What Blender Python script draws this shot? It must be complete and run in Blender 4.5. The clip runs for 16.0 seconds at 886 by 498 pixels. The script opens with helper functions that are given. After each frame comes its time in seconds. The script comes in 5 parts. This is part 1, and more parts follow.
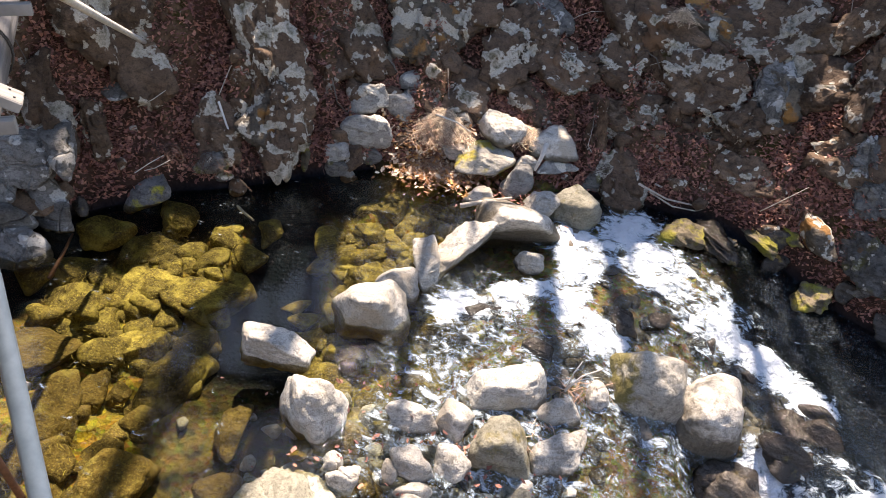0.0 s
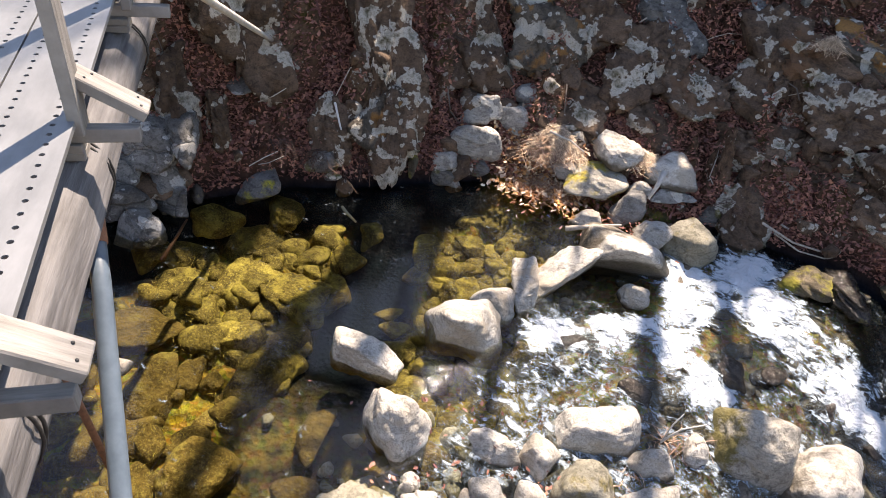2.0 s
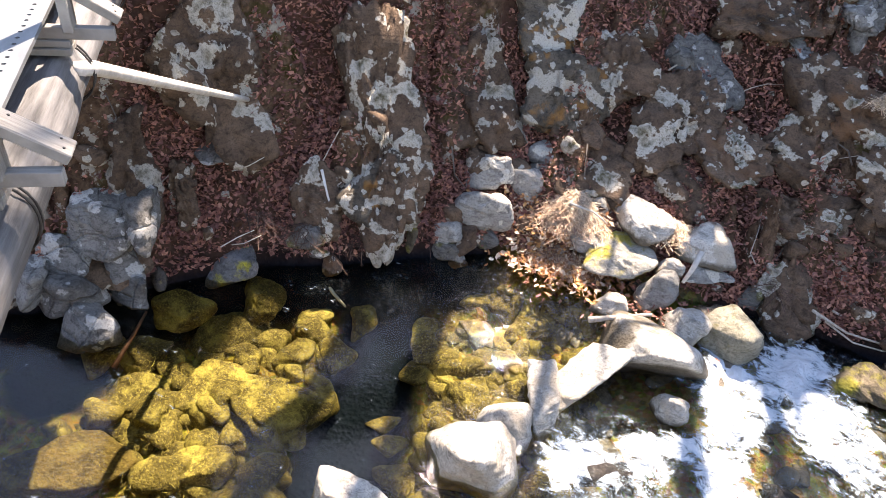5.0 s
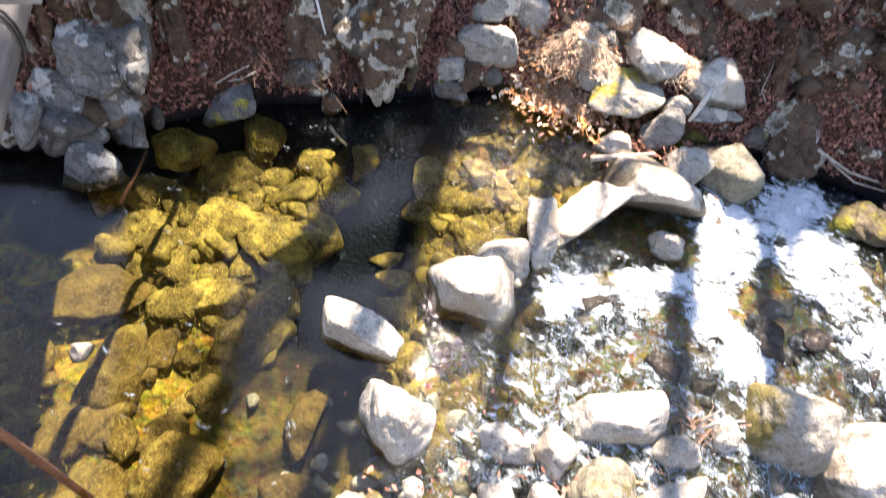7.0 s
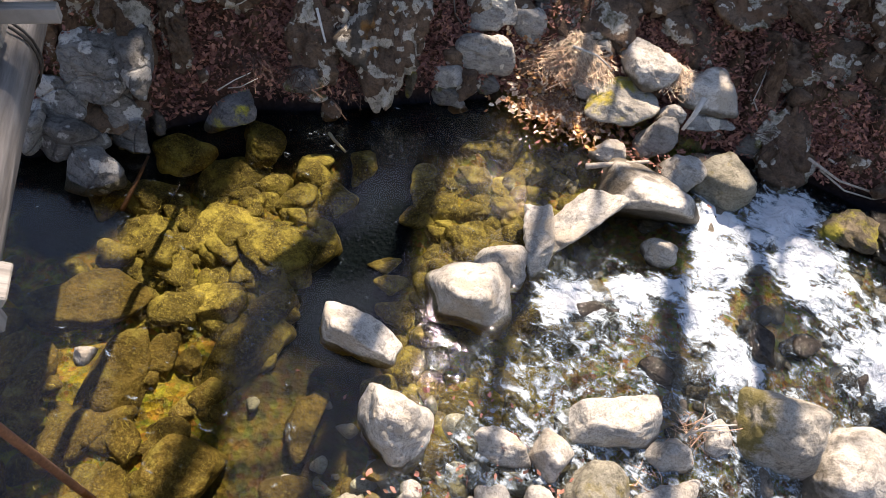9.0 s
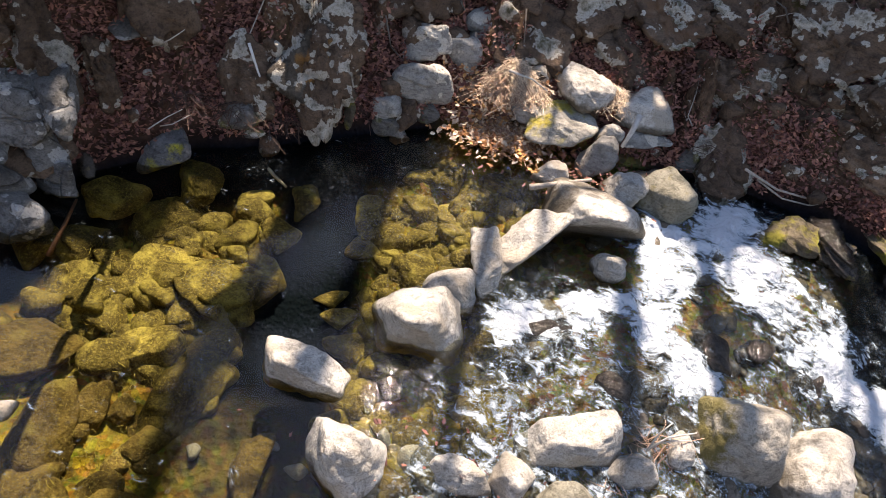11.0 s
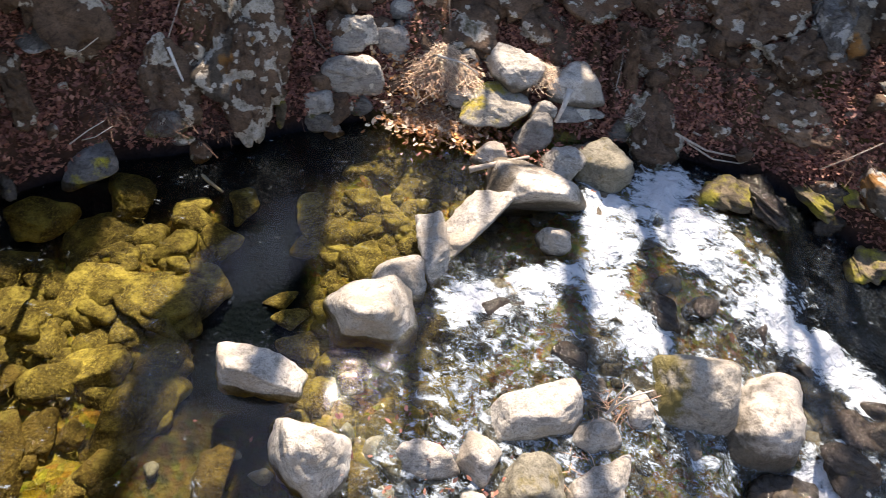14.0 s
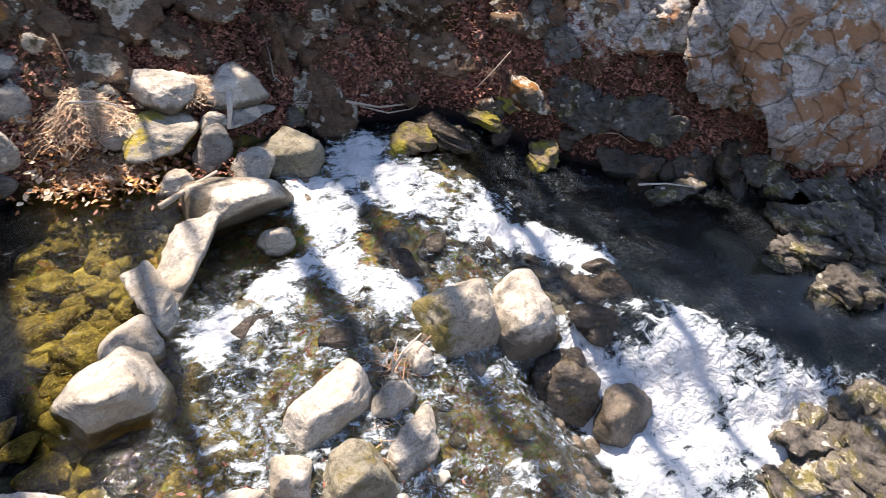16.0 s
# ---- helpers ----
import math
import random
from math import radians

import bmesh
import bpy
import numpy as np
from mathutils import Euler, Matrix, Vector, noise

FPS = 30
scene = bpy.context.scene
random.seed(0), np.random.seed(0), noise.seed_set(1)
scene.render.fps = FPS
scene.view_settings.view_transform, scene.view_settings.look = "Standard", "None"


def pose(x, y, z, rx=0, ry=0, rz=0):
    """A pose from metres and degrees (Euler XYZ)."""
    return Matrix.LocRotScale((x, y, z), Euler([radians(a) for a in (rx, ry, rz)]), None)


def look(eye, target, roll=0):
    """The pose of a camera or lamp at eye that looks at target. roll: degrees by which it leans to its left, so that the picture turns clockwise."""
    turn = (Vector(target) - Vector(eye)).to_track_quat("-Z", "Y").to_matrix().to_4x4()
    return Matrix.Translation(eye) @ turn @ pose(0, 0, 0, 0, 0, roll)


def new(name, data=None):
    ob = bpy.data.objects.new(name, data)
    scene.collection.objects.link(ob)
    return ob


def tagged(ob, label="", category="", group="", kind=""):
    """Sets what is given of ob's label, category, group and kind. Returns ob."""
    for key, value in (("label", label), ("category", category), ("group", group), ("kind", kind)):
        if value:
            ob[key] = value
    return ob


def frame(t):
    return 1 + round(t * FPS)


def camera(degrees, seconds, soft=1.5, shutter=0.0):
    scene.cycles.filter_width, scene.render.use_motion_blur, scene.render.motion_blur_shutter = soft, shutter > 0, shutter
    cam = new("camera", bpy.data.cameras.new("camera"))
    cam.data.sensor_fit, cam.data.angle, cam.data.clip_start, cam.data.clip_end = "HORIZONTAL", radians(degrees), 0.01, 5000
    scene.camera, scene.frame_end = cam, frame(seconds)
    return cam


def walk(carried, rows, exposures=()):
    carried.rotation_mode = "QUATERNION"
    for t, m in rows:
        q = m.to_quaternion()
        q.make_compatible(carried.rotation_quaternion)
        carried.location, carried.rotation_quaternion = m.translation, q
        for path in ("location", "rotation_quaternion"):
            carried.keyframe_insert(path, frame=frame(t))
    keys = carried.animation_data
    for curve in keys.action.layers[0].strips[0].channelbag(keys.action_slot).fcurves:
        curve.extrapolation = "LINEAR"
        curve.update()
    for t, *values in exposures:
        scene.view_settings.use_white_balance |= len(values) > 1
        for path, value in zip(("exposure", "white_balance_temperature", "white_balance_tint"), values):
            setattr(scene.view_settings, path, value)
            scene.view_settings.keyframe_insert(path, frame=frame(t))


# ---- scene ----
cam = camera(67.9, 16.0, soft=0.65, shutter=0.2)
PATH = [
    (0, (0.251, -0.054, 3.966), (0.111, 1.517, 2.736), 9.0),
    (0.5, (0.238, -0.035, 3.961), (0.015, 1.518, 2.720), 8.8),
    (1, (0.214, 0.000, 3.953), (-0.109, 1.528, 2.703), 8.6),
    (1.5, (0.181, 0.055, 3.952), (-0.220, 1.557, 2.695), 8.5),
    (2, (0.129, 0.142, 3.959), (-0.281, 1.642, 2.702), 8.7),
    (2.5, (0.053, 0.297, 3.970), (-0.358, 1.798, 2.714), 8.7),
    (3, (-0.067, 0.538, 3.980), (-0.475, 2.041, 2.725), 8.9),
    (3.5, (-0.178, 0.806, 3.993), (-0.586, 2.308, 2.737), 9.0),
    (4, (-0.336, 1.099, 4.027), (-0.732, 2.601, 2.768), 9.3),
    (6.5, (-0.414, 1.300, 4.005), (-0.784, 2.757, 2.686), 9.7),
    (7, (-0.351, 1.226, 3.989), (-0.595, 2.420, 2.404), 11.7),
    (7.5, (-0.437, 1.262, 4.089), (-0.520, 2.165, 2.306), 17.3),
    (8, (-0.426, 1.242, 4.097), (-0.544, 2.221, 2.357), 15.9),
    (8.5, (-0.437, 1.231, 4.101), (-0.579, 2.279, 2.403), 15.2),
    (9, (-0.374, 1.188, 4.067), (-0.605, 2.393, 2.488), 12.5),
    (11.5, (-0.201, 1.160, 3.851), (-0.286, 2.530, 2.397), 11.1),
    (12, (-0.188, 1.147, 3.835), (-0.169, 2.533, 2.394), 11.0),
    (12.5, (-0.195, 1.144, 3.820), (-0.222, 2.519, 2.367), 11.1),
    (13, (-0.194, 1.136, 3.813), (-0.329, 2.485, 2.344), 10.9),
    (13.5, (-0.191, 1.134, 3.819), (-0.372, 2.470, 2.342), 10.7),
    (14, (-0.172, 1.128, 3.817), (-0.193, 2.501, 2.363), 10.7),
    (14.5, (-0.133, 1.116, 3.798), (0.026, 2.509, 2.372), 10.2),
    (15, (-0.076, 1.100, 3.774), (0.273, 2.484, 2.374), 9.2),
    (15.5, (-0.052, 1.095, 3.772), (0.477, 2.438, 2.387), 8.6),
    (16, (-0.048, 1.089, 3.718), (0.673, 2.366, 2.359), 8.1),
]
walk(cam, [(t, look(eye, target, roll)) for t, eye, target, roll in PATH], [(0.0, 1.42, 8000, 20), (2.0, 1.34, 8000, 20), (3.0, 1.52, 8000, 20), (4.0, 1.82, 8000, 20), (5.5, 2.12, 8000, 20), (6.5, 2.29, 8000, 20), (7.0, 2.04, 8000, 20), (7.5, 1.35, 8000, 20), (8.0, 1.18, 8000, 20), (9.0, 1.1, 8000, 20), (12.0, 1.14, 8000, 20), (16.0, 1.24, 8000, 20)])

# world and sun
SUN_AZ = 6.0      # degrees west of the far bank's direction
SUN_EL = 56.0
world = bpy.data.worlds.new("world")
scene.world = world
world.use_nodes = True
wn = world.node_tree
sky = wn.nodes.new("ShaderNodeTexSky")
sky.sky_type = "NISHITA"
sky.sun_disc = False
sky.sun_elevation = radians(SUN_EL)
sky.sun_rotation = radians(-SUN_AZ)
sky.dust_density = 0.15
sky.ozone_density = 1.3
wn.links.new(sky.outputs[0], wn.nodes["Background"].inputs[0])
wn.nodes["Background"].inputs[1].default_value = 0.126
sun = new("sun", bpy.data.lights.new("sun", "SUN"))
sun.data.energy = 5.0
sun.data.angle = radians(0.53)
sun.data.color = (1.0, 0.95, 0.88)
to_sun = Vector((-math.sin(radians(SUN_AZ)) * math.cos(radians(SUN_EL)), math.cos(radians(SUN_AZ)) * math.cos(radians(SUN_EL)), math.sin(radians(SUN_EL))))
sun.matrix_world = look(to_sun * 30, (0, 0, 0))

# materials
def material(name):
    m = bpy.data.materials.new(name)
    m.use_nodes = True
    nt = m.node_tree
    return m, nt, nt.nodes["Principled BSDF"]


def add(nt, kind, **values):
    n = nt.nodes.new("ShaderNode" + kind)
    for key, value in values.items():
        n.inputs[key].default_value = value
    return n


def ramp(nt, fac, stops):
    r = nt.nodes.new("ShaderNodeValToRGB")
    els = r.color_ramp.elements
    while len(els) < len(stops):
        els.new(0.5)
    for e, (at, col) in zip(els, stops):
        e.position = at
        e.color = (*col, 1) if len(col) == 3 else col
    nt.links.new(fac, r.inputs[0])
    return r.outputs[0]


def blend(nt, fac, a, b, how="MIX"):
    n = nt.nodes.new("ShaderNodeMix")
    n.data_type, n.blend_type = "RGBA", how
    for value, port in ((fac, 0), (a, 6), (b, 7)):
        if isinstance(value, (int, float)):
            n.inputs[port].default_value = value
        elif isinstance(value, tuple):
            n.inputs[port].default_value = (*value, 1)
        else:
            nt.links.new(value, n.inputs[port])
    return n.outputs[2]


def calc(nt, how, a, b=0.5, clamp=False):
    n = nt.nodes.new("ShaderNodeMath")
    n.operation, n.use_clamp = how, clamp
    for value, port in ((a, 0), (b, 1)):
        if isinstance(value, (int, float)):
            n.inputs[port].default_value = value
        else:
            nt.links.new(value, n.inputs[port])
    return n.outputs[0]


def grain(nt, where, scale, detail=5.0, rough=0.6, warp=0.0):
    n = add(nt, "TexNoise", Scale=scale, Detail=detail, Roughness=rough, Distortion=warp)
    nt.links.new(where, n.inputs["Vector"])
    return n.outputs[0]


def bumped(nt, bsdf, height, strength, distance):
    b = add(nt, "Bump", Strength=strength, Distance=distance)
    nt.links.new(height, b.inputs["Height"])
    nt.links.new(b.outputs[0], bsdf.inputs["Normal"])


BLACK, WHITE = (0, 0, 0), (1, 1, 1)


def rock_material(name, dark, light, lichen=0.0, moss=0.0, algae=None, rough=0.85, cracked=0.0, lichen_colour=(0.57, 0.54, 0.47), stain=None, moss_colour=(0.22, 0.19, 0.03), low=(0.09, 0.06, 0.012), high=(0.36, 0.27, 0.04), wet=0.0, flank=False, relief=0.034, stain_at=0.52):
    m, nt, b = material(name)
    geo = nt.nodes.new("ShaderNodeNewGeometry")
    info = nt.nodes.new("ShaderNodeObjectInfo")
    pos = geo.outputs["Position"]
    stretch = add(nt, "Mapping", Rotation=(0.5, 0.9, 0.35), Scale=(1.0, 1.0, 4.0))
    nt.links.new(pos, stretch.inputs[0])
    big, fine = grain(nt, pos, 3.5, 6, 0.62), grain(nt, pos, 42, 4, 0.7)
    vein = grain(nt, stretch.outputs[0], 7.0, 6, 0.65, 0.6)
    col = blend(nt, ramp(nt, big, [(0.32, BLACK), (0.68, WHITE)]), dark, light)
    col = blend(nt, calc(nt, "MULTIPLY", ramp(nt, vein, [(0.52, BLACK), (0.60, WHITE)]), 0.5), col, tuple(0.55 * c for c in dark))
    col = blend(nt, calc(nt, "MULTIPLY", ramp(nt, fine, [(0.42, BLACK), (0.62, WHITE)]), 0.22), col, tuple(min(1, 1.35 * c) for c in light))
    own = nt.nodes.new("ShaderNodeTexCoord")
    part_of = nt.nodes.new("ShaderNodeSeparateXYZ")
    nt.links.new(own.outputs["Generated"], part_of.inputs[0])
    pits = ramp(nt, grain(nt, pos, 15, 5, 0.7, 0.4), [(0.36, WHITE), (0.46, BLACK)])
    col = blend(nt, calc(nt, "MULTIPLY", pits, 0.6), col, tuple(0.5 * c for c in dark))
    if stain:
        col = blend(nt, ramp(nt, grain(nt, pos, 2.6, 4, 0.6), [(stain_at, BLACK), (stain_at + 0.07, WHITE)]), col, stain)
    if lichen > 0:
        spots = calc(nt, "ADD", calc(nt, "MULTIPLY", grain(nt, pos, 4.2, 3, 0.5, 0.2), 0.86), calc(nt, "MULTIPLY", grain(nt, pos, 30, 3, 0.6), 0.14))
        rings = add(nt, "TexVoronoi", Scale=8.0)
        wob = nt.nodes.new("ShaderNodeMixRGB")
        wob.inputs[0].default_value = 0.08
        nt.links.new(pos, wob.inputs[1])
        ripple = add(nt, "TexNoise", Scale=14.0, Detail=3)
        nt.links.new(pos, ripple.inputs["Vector"])
        nt.links.new(ripple.outputs["Color"], wob.inputs[2])
        nt.links.new(wob.outputs[0], rings.inputs["Vector"])
        k = 0.60 - 0.14 * lichen
        mask = ramp(nt, spots, [(k, BLACK), (k + 0.02, WHITE)])
        dots = ramp(nt, rings.outputs["Distance"], [(0.16 + 0.14 * lichen, WHITE), (0.19 + 0.14 * lichen, BLACK)])
        dots = calc(nt, "MULTIPLY", dots, ramp(nt, grain(nt, pos, 1.6, 2), [(0.46, BLACK), (0.5, WHITE)]))
        mask = calc(nt, "MULTIPLY", calc(nt, "MAXIMUM", mask, dots), 0.9)
        col = blend(nt, mask, col, blend(nt, fine, tuple(0.75 * c for c in lichen_colour), tuple(min(1, 1.2 * c) for c in lichen_colour)))
    if rough == 0.6:
        brown = ramp(nt, grain(nt, pos, 11, 7, 0.75, 0.8), [(0.46, BLACK), (0.56, WHITE)])
        col = blend(nt, calc(nt, "MULTIPLY", brown, 0.5), col, tuple(0.8 * c for c in dark))
        crumbs = ramp(nt, grain(nt, pos, 55, 4, 0.75, 0.5), [(0.54, BLACK), (0.60, WHITE)])
        col = blend(nt, calc(nt, "MULTIPLY", crumbs, 0.45), col, tuple(min(1, 1.6 * c) for c in moss_colour))
    if moss > 0:
        patch = ramp(nt, grain(nt, pos, 4.2, 6, 0.65), [(0.64 - 0.3 * moss, BLACK), (0.76 - 0.3 * moss, WHITE)])
        col = blend(nt, calc(nt, "MULTIPLY", patch, 0.9), col, blend(nt, fine, tuple(0.5 * c for c in moss_colour), tuple(1.7 * c for c in moss_colour)))
    speck = ramp(nt, grain(nt, pos, 85, 3, 0.75), [(0.38, BLACK), (0.47, WHITE)])
    col = blend(nt, calc(nt, "MULTIPLY", calc(nt, "SUBTRACT", 1.0, speck), 0.45), col, tuple(0.4 * c for c in dark))
    if flank:
        edge = calc(nt, "ADD", part_of.outputs[0], calc(nt, "MULTIPLY", calc(nt, "SUBTRACT", grain(nt, pos, 8, 6, 0.7), 0.5), 0.9))
        grown = ramp(nt, edge, [(0.16, WHITE), (0.30, BLACK)])
        col = blend(nt, calc(nt, "MULTIPLY", grown, 0.85), col, blend(nt, fine, tuple(0.6 * c for c in moss_colour), tuple(1.5 * c for c in moss_colour)))
    # dark lower part: damp stone, and painted overhang shade on the crest rock
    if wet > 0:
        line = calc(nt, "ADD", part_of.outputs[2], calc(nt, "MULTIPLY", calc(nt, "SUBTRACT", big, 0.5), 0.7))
        soaked_or_shaded = ramp(nt, line, [(wet - 0.08, WHITE), (wet + 0.07, BLACK)])
        col = blend(nt, calc(nt, "MULTIPLY", soaked_or_shaded, 0.85), col, blend(nt, fine, (0.03, 0.024, 0.016), (0.11, 0.085, 0.05)))
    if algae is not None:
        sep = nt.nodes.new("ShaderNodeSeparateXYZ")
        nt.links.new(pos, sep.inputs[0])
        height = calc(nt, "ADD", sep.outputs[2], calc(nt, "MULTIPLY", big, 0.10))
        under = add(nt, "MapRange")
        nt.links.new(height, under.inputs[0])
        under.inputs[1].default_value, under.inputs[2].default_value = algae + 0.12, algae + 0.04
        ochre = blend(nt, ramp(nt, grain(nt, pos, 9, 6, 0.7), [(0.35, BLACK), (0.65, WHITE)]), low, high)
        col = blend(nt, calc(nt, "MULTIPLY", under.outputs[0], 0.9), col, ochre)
    tone = add(nt, "MapRange")
    nt.links.new(info.outputs["Random"], tone.inputs[0])
    tone.inputs[3].default_value, tone.inputs[4].default_value = (0.5 if rough == 0.6 else 0.78), 1.15
    hsv = nt.nodes.new("ShaderNodeHueSaturation")
    nt.links.new(col, hsv.inputs["Color"])
    nt.links.new(tone.outputs[0], hsv.inputs["Value"])
    nt.links.new(hsv.outputs[0], b.inputs["Base Color"])
    b.inputs["Roughness"].default_value = rough
    b.inputs["Specular IOR Level"].default_value = 0.12 if rough == 0.6 else 0.5 if rough < 0.5 else 0.3
    cracks = add(nt, "TexVoronoi", Scale=3.2)
    cracks.feature = "DISTANCE_TO_EDGE"
    bent = nt.nodes.new("ShaderNodeMixRGB")
    bent.inputs[0].default_value = 0.12
    nt.links.new(pos, bent.inputs[1])
    warp = add(nt, "TexNoise", Scale=3.0, Detail=4)
    nt.links.new(pos, warp.inputs["Vector"])
    nt.links.new(warp.outputs["Color"], bent.inputs[2])
    nt.links.new(bent.outputs[0], cracks.inputs["Vector"])
    crack = ramp(nt, cracks.outputs["Distance"], [(0.0, BLACK), (0.035, WHITE)])
    h = calc(nt, "ADD", calc(nt, "MULTIPLY", fine, 0.25), calc(nt, "ADD", calc(nt, "MULTIPLY", vein, 0.35), calc(nt, "MULTIPLY", crack, cracked)))
    h = calc(nt, "ADD", h, calc(nt, "MULTIPLY", grain(nt, pos, 15, 5, 0.7, 0.4), 0.7))
    bumped(nt, b, h, 1.0, relief)
    return m


ROCK = {
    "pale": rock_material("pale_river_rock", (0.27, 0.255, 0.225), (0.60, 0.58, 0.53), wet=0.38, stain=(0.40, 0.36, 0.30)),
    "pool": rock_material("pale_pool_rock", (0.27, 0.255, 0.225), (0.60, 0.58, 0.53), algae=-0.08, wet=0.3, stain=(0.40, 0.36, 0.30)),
    "banded": rock_material("moss_banded_rock", (0.24, 0.225, 0.195), (0.50, 0.48, 0.42), moss=0.5, moss_colour=(0.34, 0.28, 0.03)),
    # high dark part: wet stone plus the overhang's shade put into the colour
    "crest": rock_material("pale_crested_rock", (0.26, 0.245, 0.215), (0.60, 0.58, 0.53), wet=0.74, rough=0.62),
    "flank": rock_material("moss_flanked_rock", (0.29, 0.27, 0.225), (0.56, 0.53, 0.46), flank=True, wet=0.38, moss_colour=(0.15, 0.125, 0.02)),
    "grey": rock_material("grey_rock", (0.20, 0.19, 0.175), (0.38, 0.37, 0.34), lichen=0.1),
    "mossy": rock_material("mossy_rock", (0.17, 0.16, 0.12), (0.36, 0.345, 0.28), moss=0.3, moss_colour=(0.17, 0.135, 0.03)),
    "damp": rock_material("damp_brown_rock", (0.07, 0.058, 0.044), (0.20, 0.17, 0.135), rough=0.24, moss=0.1, moss_colour=(0.15, 0.12, 0.03)),
    "wet": rock_material("wet_rock", (0.014, 0.012, 0.010), (0.060, 0.048, 0.036), rough=0.15, moss=0.15, moss_colour=(0.16, 0.12, 0.03)),
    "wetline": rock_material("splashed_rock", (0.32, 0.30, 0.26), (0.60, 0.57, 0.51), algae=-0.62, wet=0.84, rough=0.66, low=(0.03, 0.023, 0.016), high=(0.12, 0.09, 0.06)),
    "algae": rock_material("algae_stone", (0.055, 0.04, 0.013), (0.27, 0.205, 0.06), rough=0.6, moss=0.46, moss_colour=(0.40, 0.325, 0.085), relief=0.036),
    "silt": rock_material("silted_stone", (0.085, 0.056, 0.018), (0.29, 0.20, 0.06), rough=0.6, moss=0.34, moss_colour=(0.31, 0.25, 0.075), relief=0.045),
    "lichen": rock_material("lichened_rock", relief=0.045, cracked=0.5, dark=(0.075, 0.072, 0.068), light=(0.27, 0.265, 0.25), lichen=0.25, lichen_colour=(0.50, 0.50, 0.48)),
    "slab": rock_material("lichen_spotted_slab", (0.058, 0.036, 0.024), (0.18, 0.118, 0.078), relief=0.045, lichen=0.34, lichen_colour=(0.52, 0.485, 0.415), moss=0.2, moss_colour=(0.05, 0.042, 0.012)),
    "ledge": rock_material("mossy_layered_ledge", (0.035, 0.032, 0.028), (0.19, 0.18, 0.165), relief=0.045, lichen=0.12, moss=0.42, moss_colour=(0.10, 0.09, 0.014)),
    "brown": rock_material("bare_brown_rock", (0.06, 0.038, 0.026), (0.20, 0.132, 0.088), relief=0.045, lichen=0.12, moss=0.25, moss_colour=(0.06, 0.05, 0.014), stain=(0.15, 0.085, 0.05)),
    "orange": rock_material("iron_stained_rock", (0.05, 0.042, 0.034), (0.18, 0.15, 0.115), relief=0.045, lichen=0.38, stain=(0.30, 0.15, 0.05)),
    "face": rock_material("cracked_grey_rock_face", (0.19, 0.17, 0.155), (0.62, 0.59, 0.57), relief=0.045, cracked=0.7, lichen=0.34, lichen_colour=(0.62, 0.61, 0.60), moss=0.3, moss_colour=(0.13, 0.095, 0.03), stain=(0.34, 0.19, 0.11), stain_at=0.48),
    "moss": rock_material("moss_grown_rock", (0.06, 0.05, 0.035), (0.22, 0.18, 0.12), relief=0.045, moss=0.6, moss_colour=(0.26, 0.235, 0.03)),
    "mosstop": rock_material("dark_rock_with_moss", (0.07, 0.07, 0.07), (0.22, 0.22, 0.22), moss=0.25, moss_colour=(0.40, 0.36, 0.03)),
}


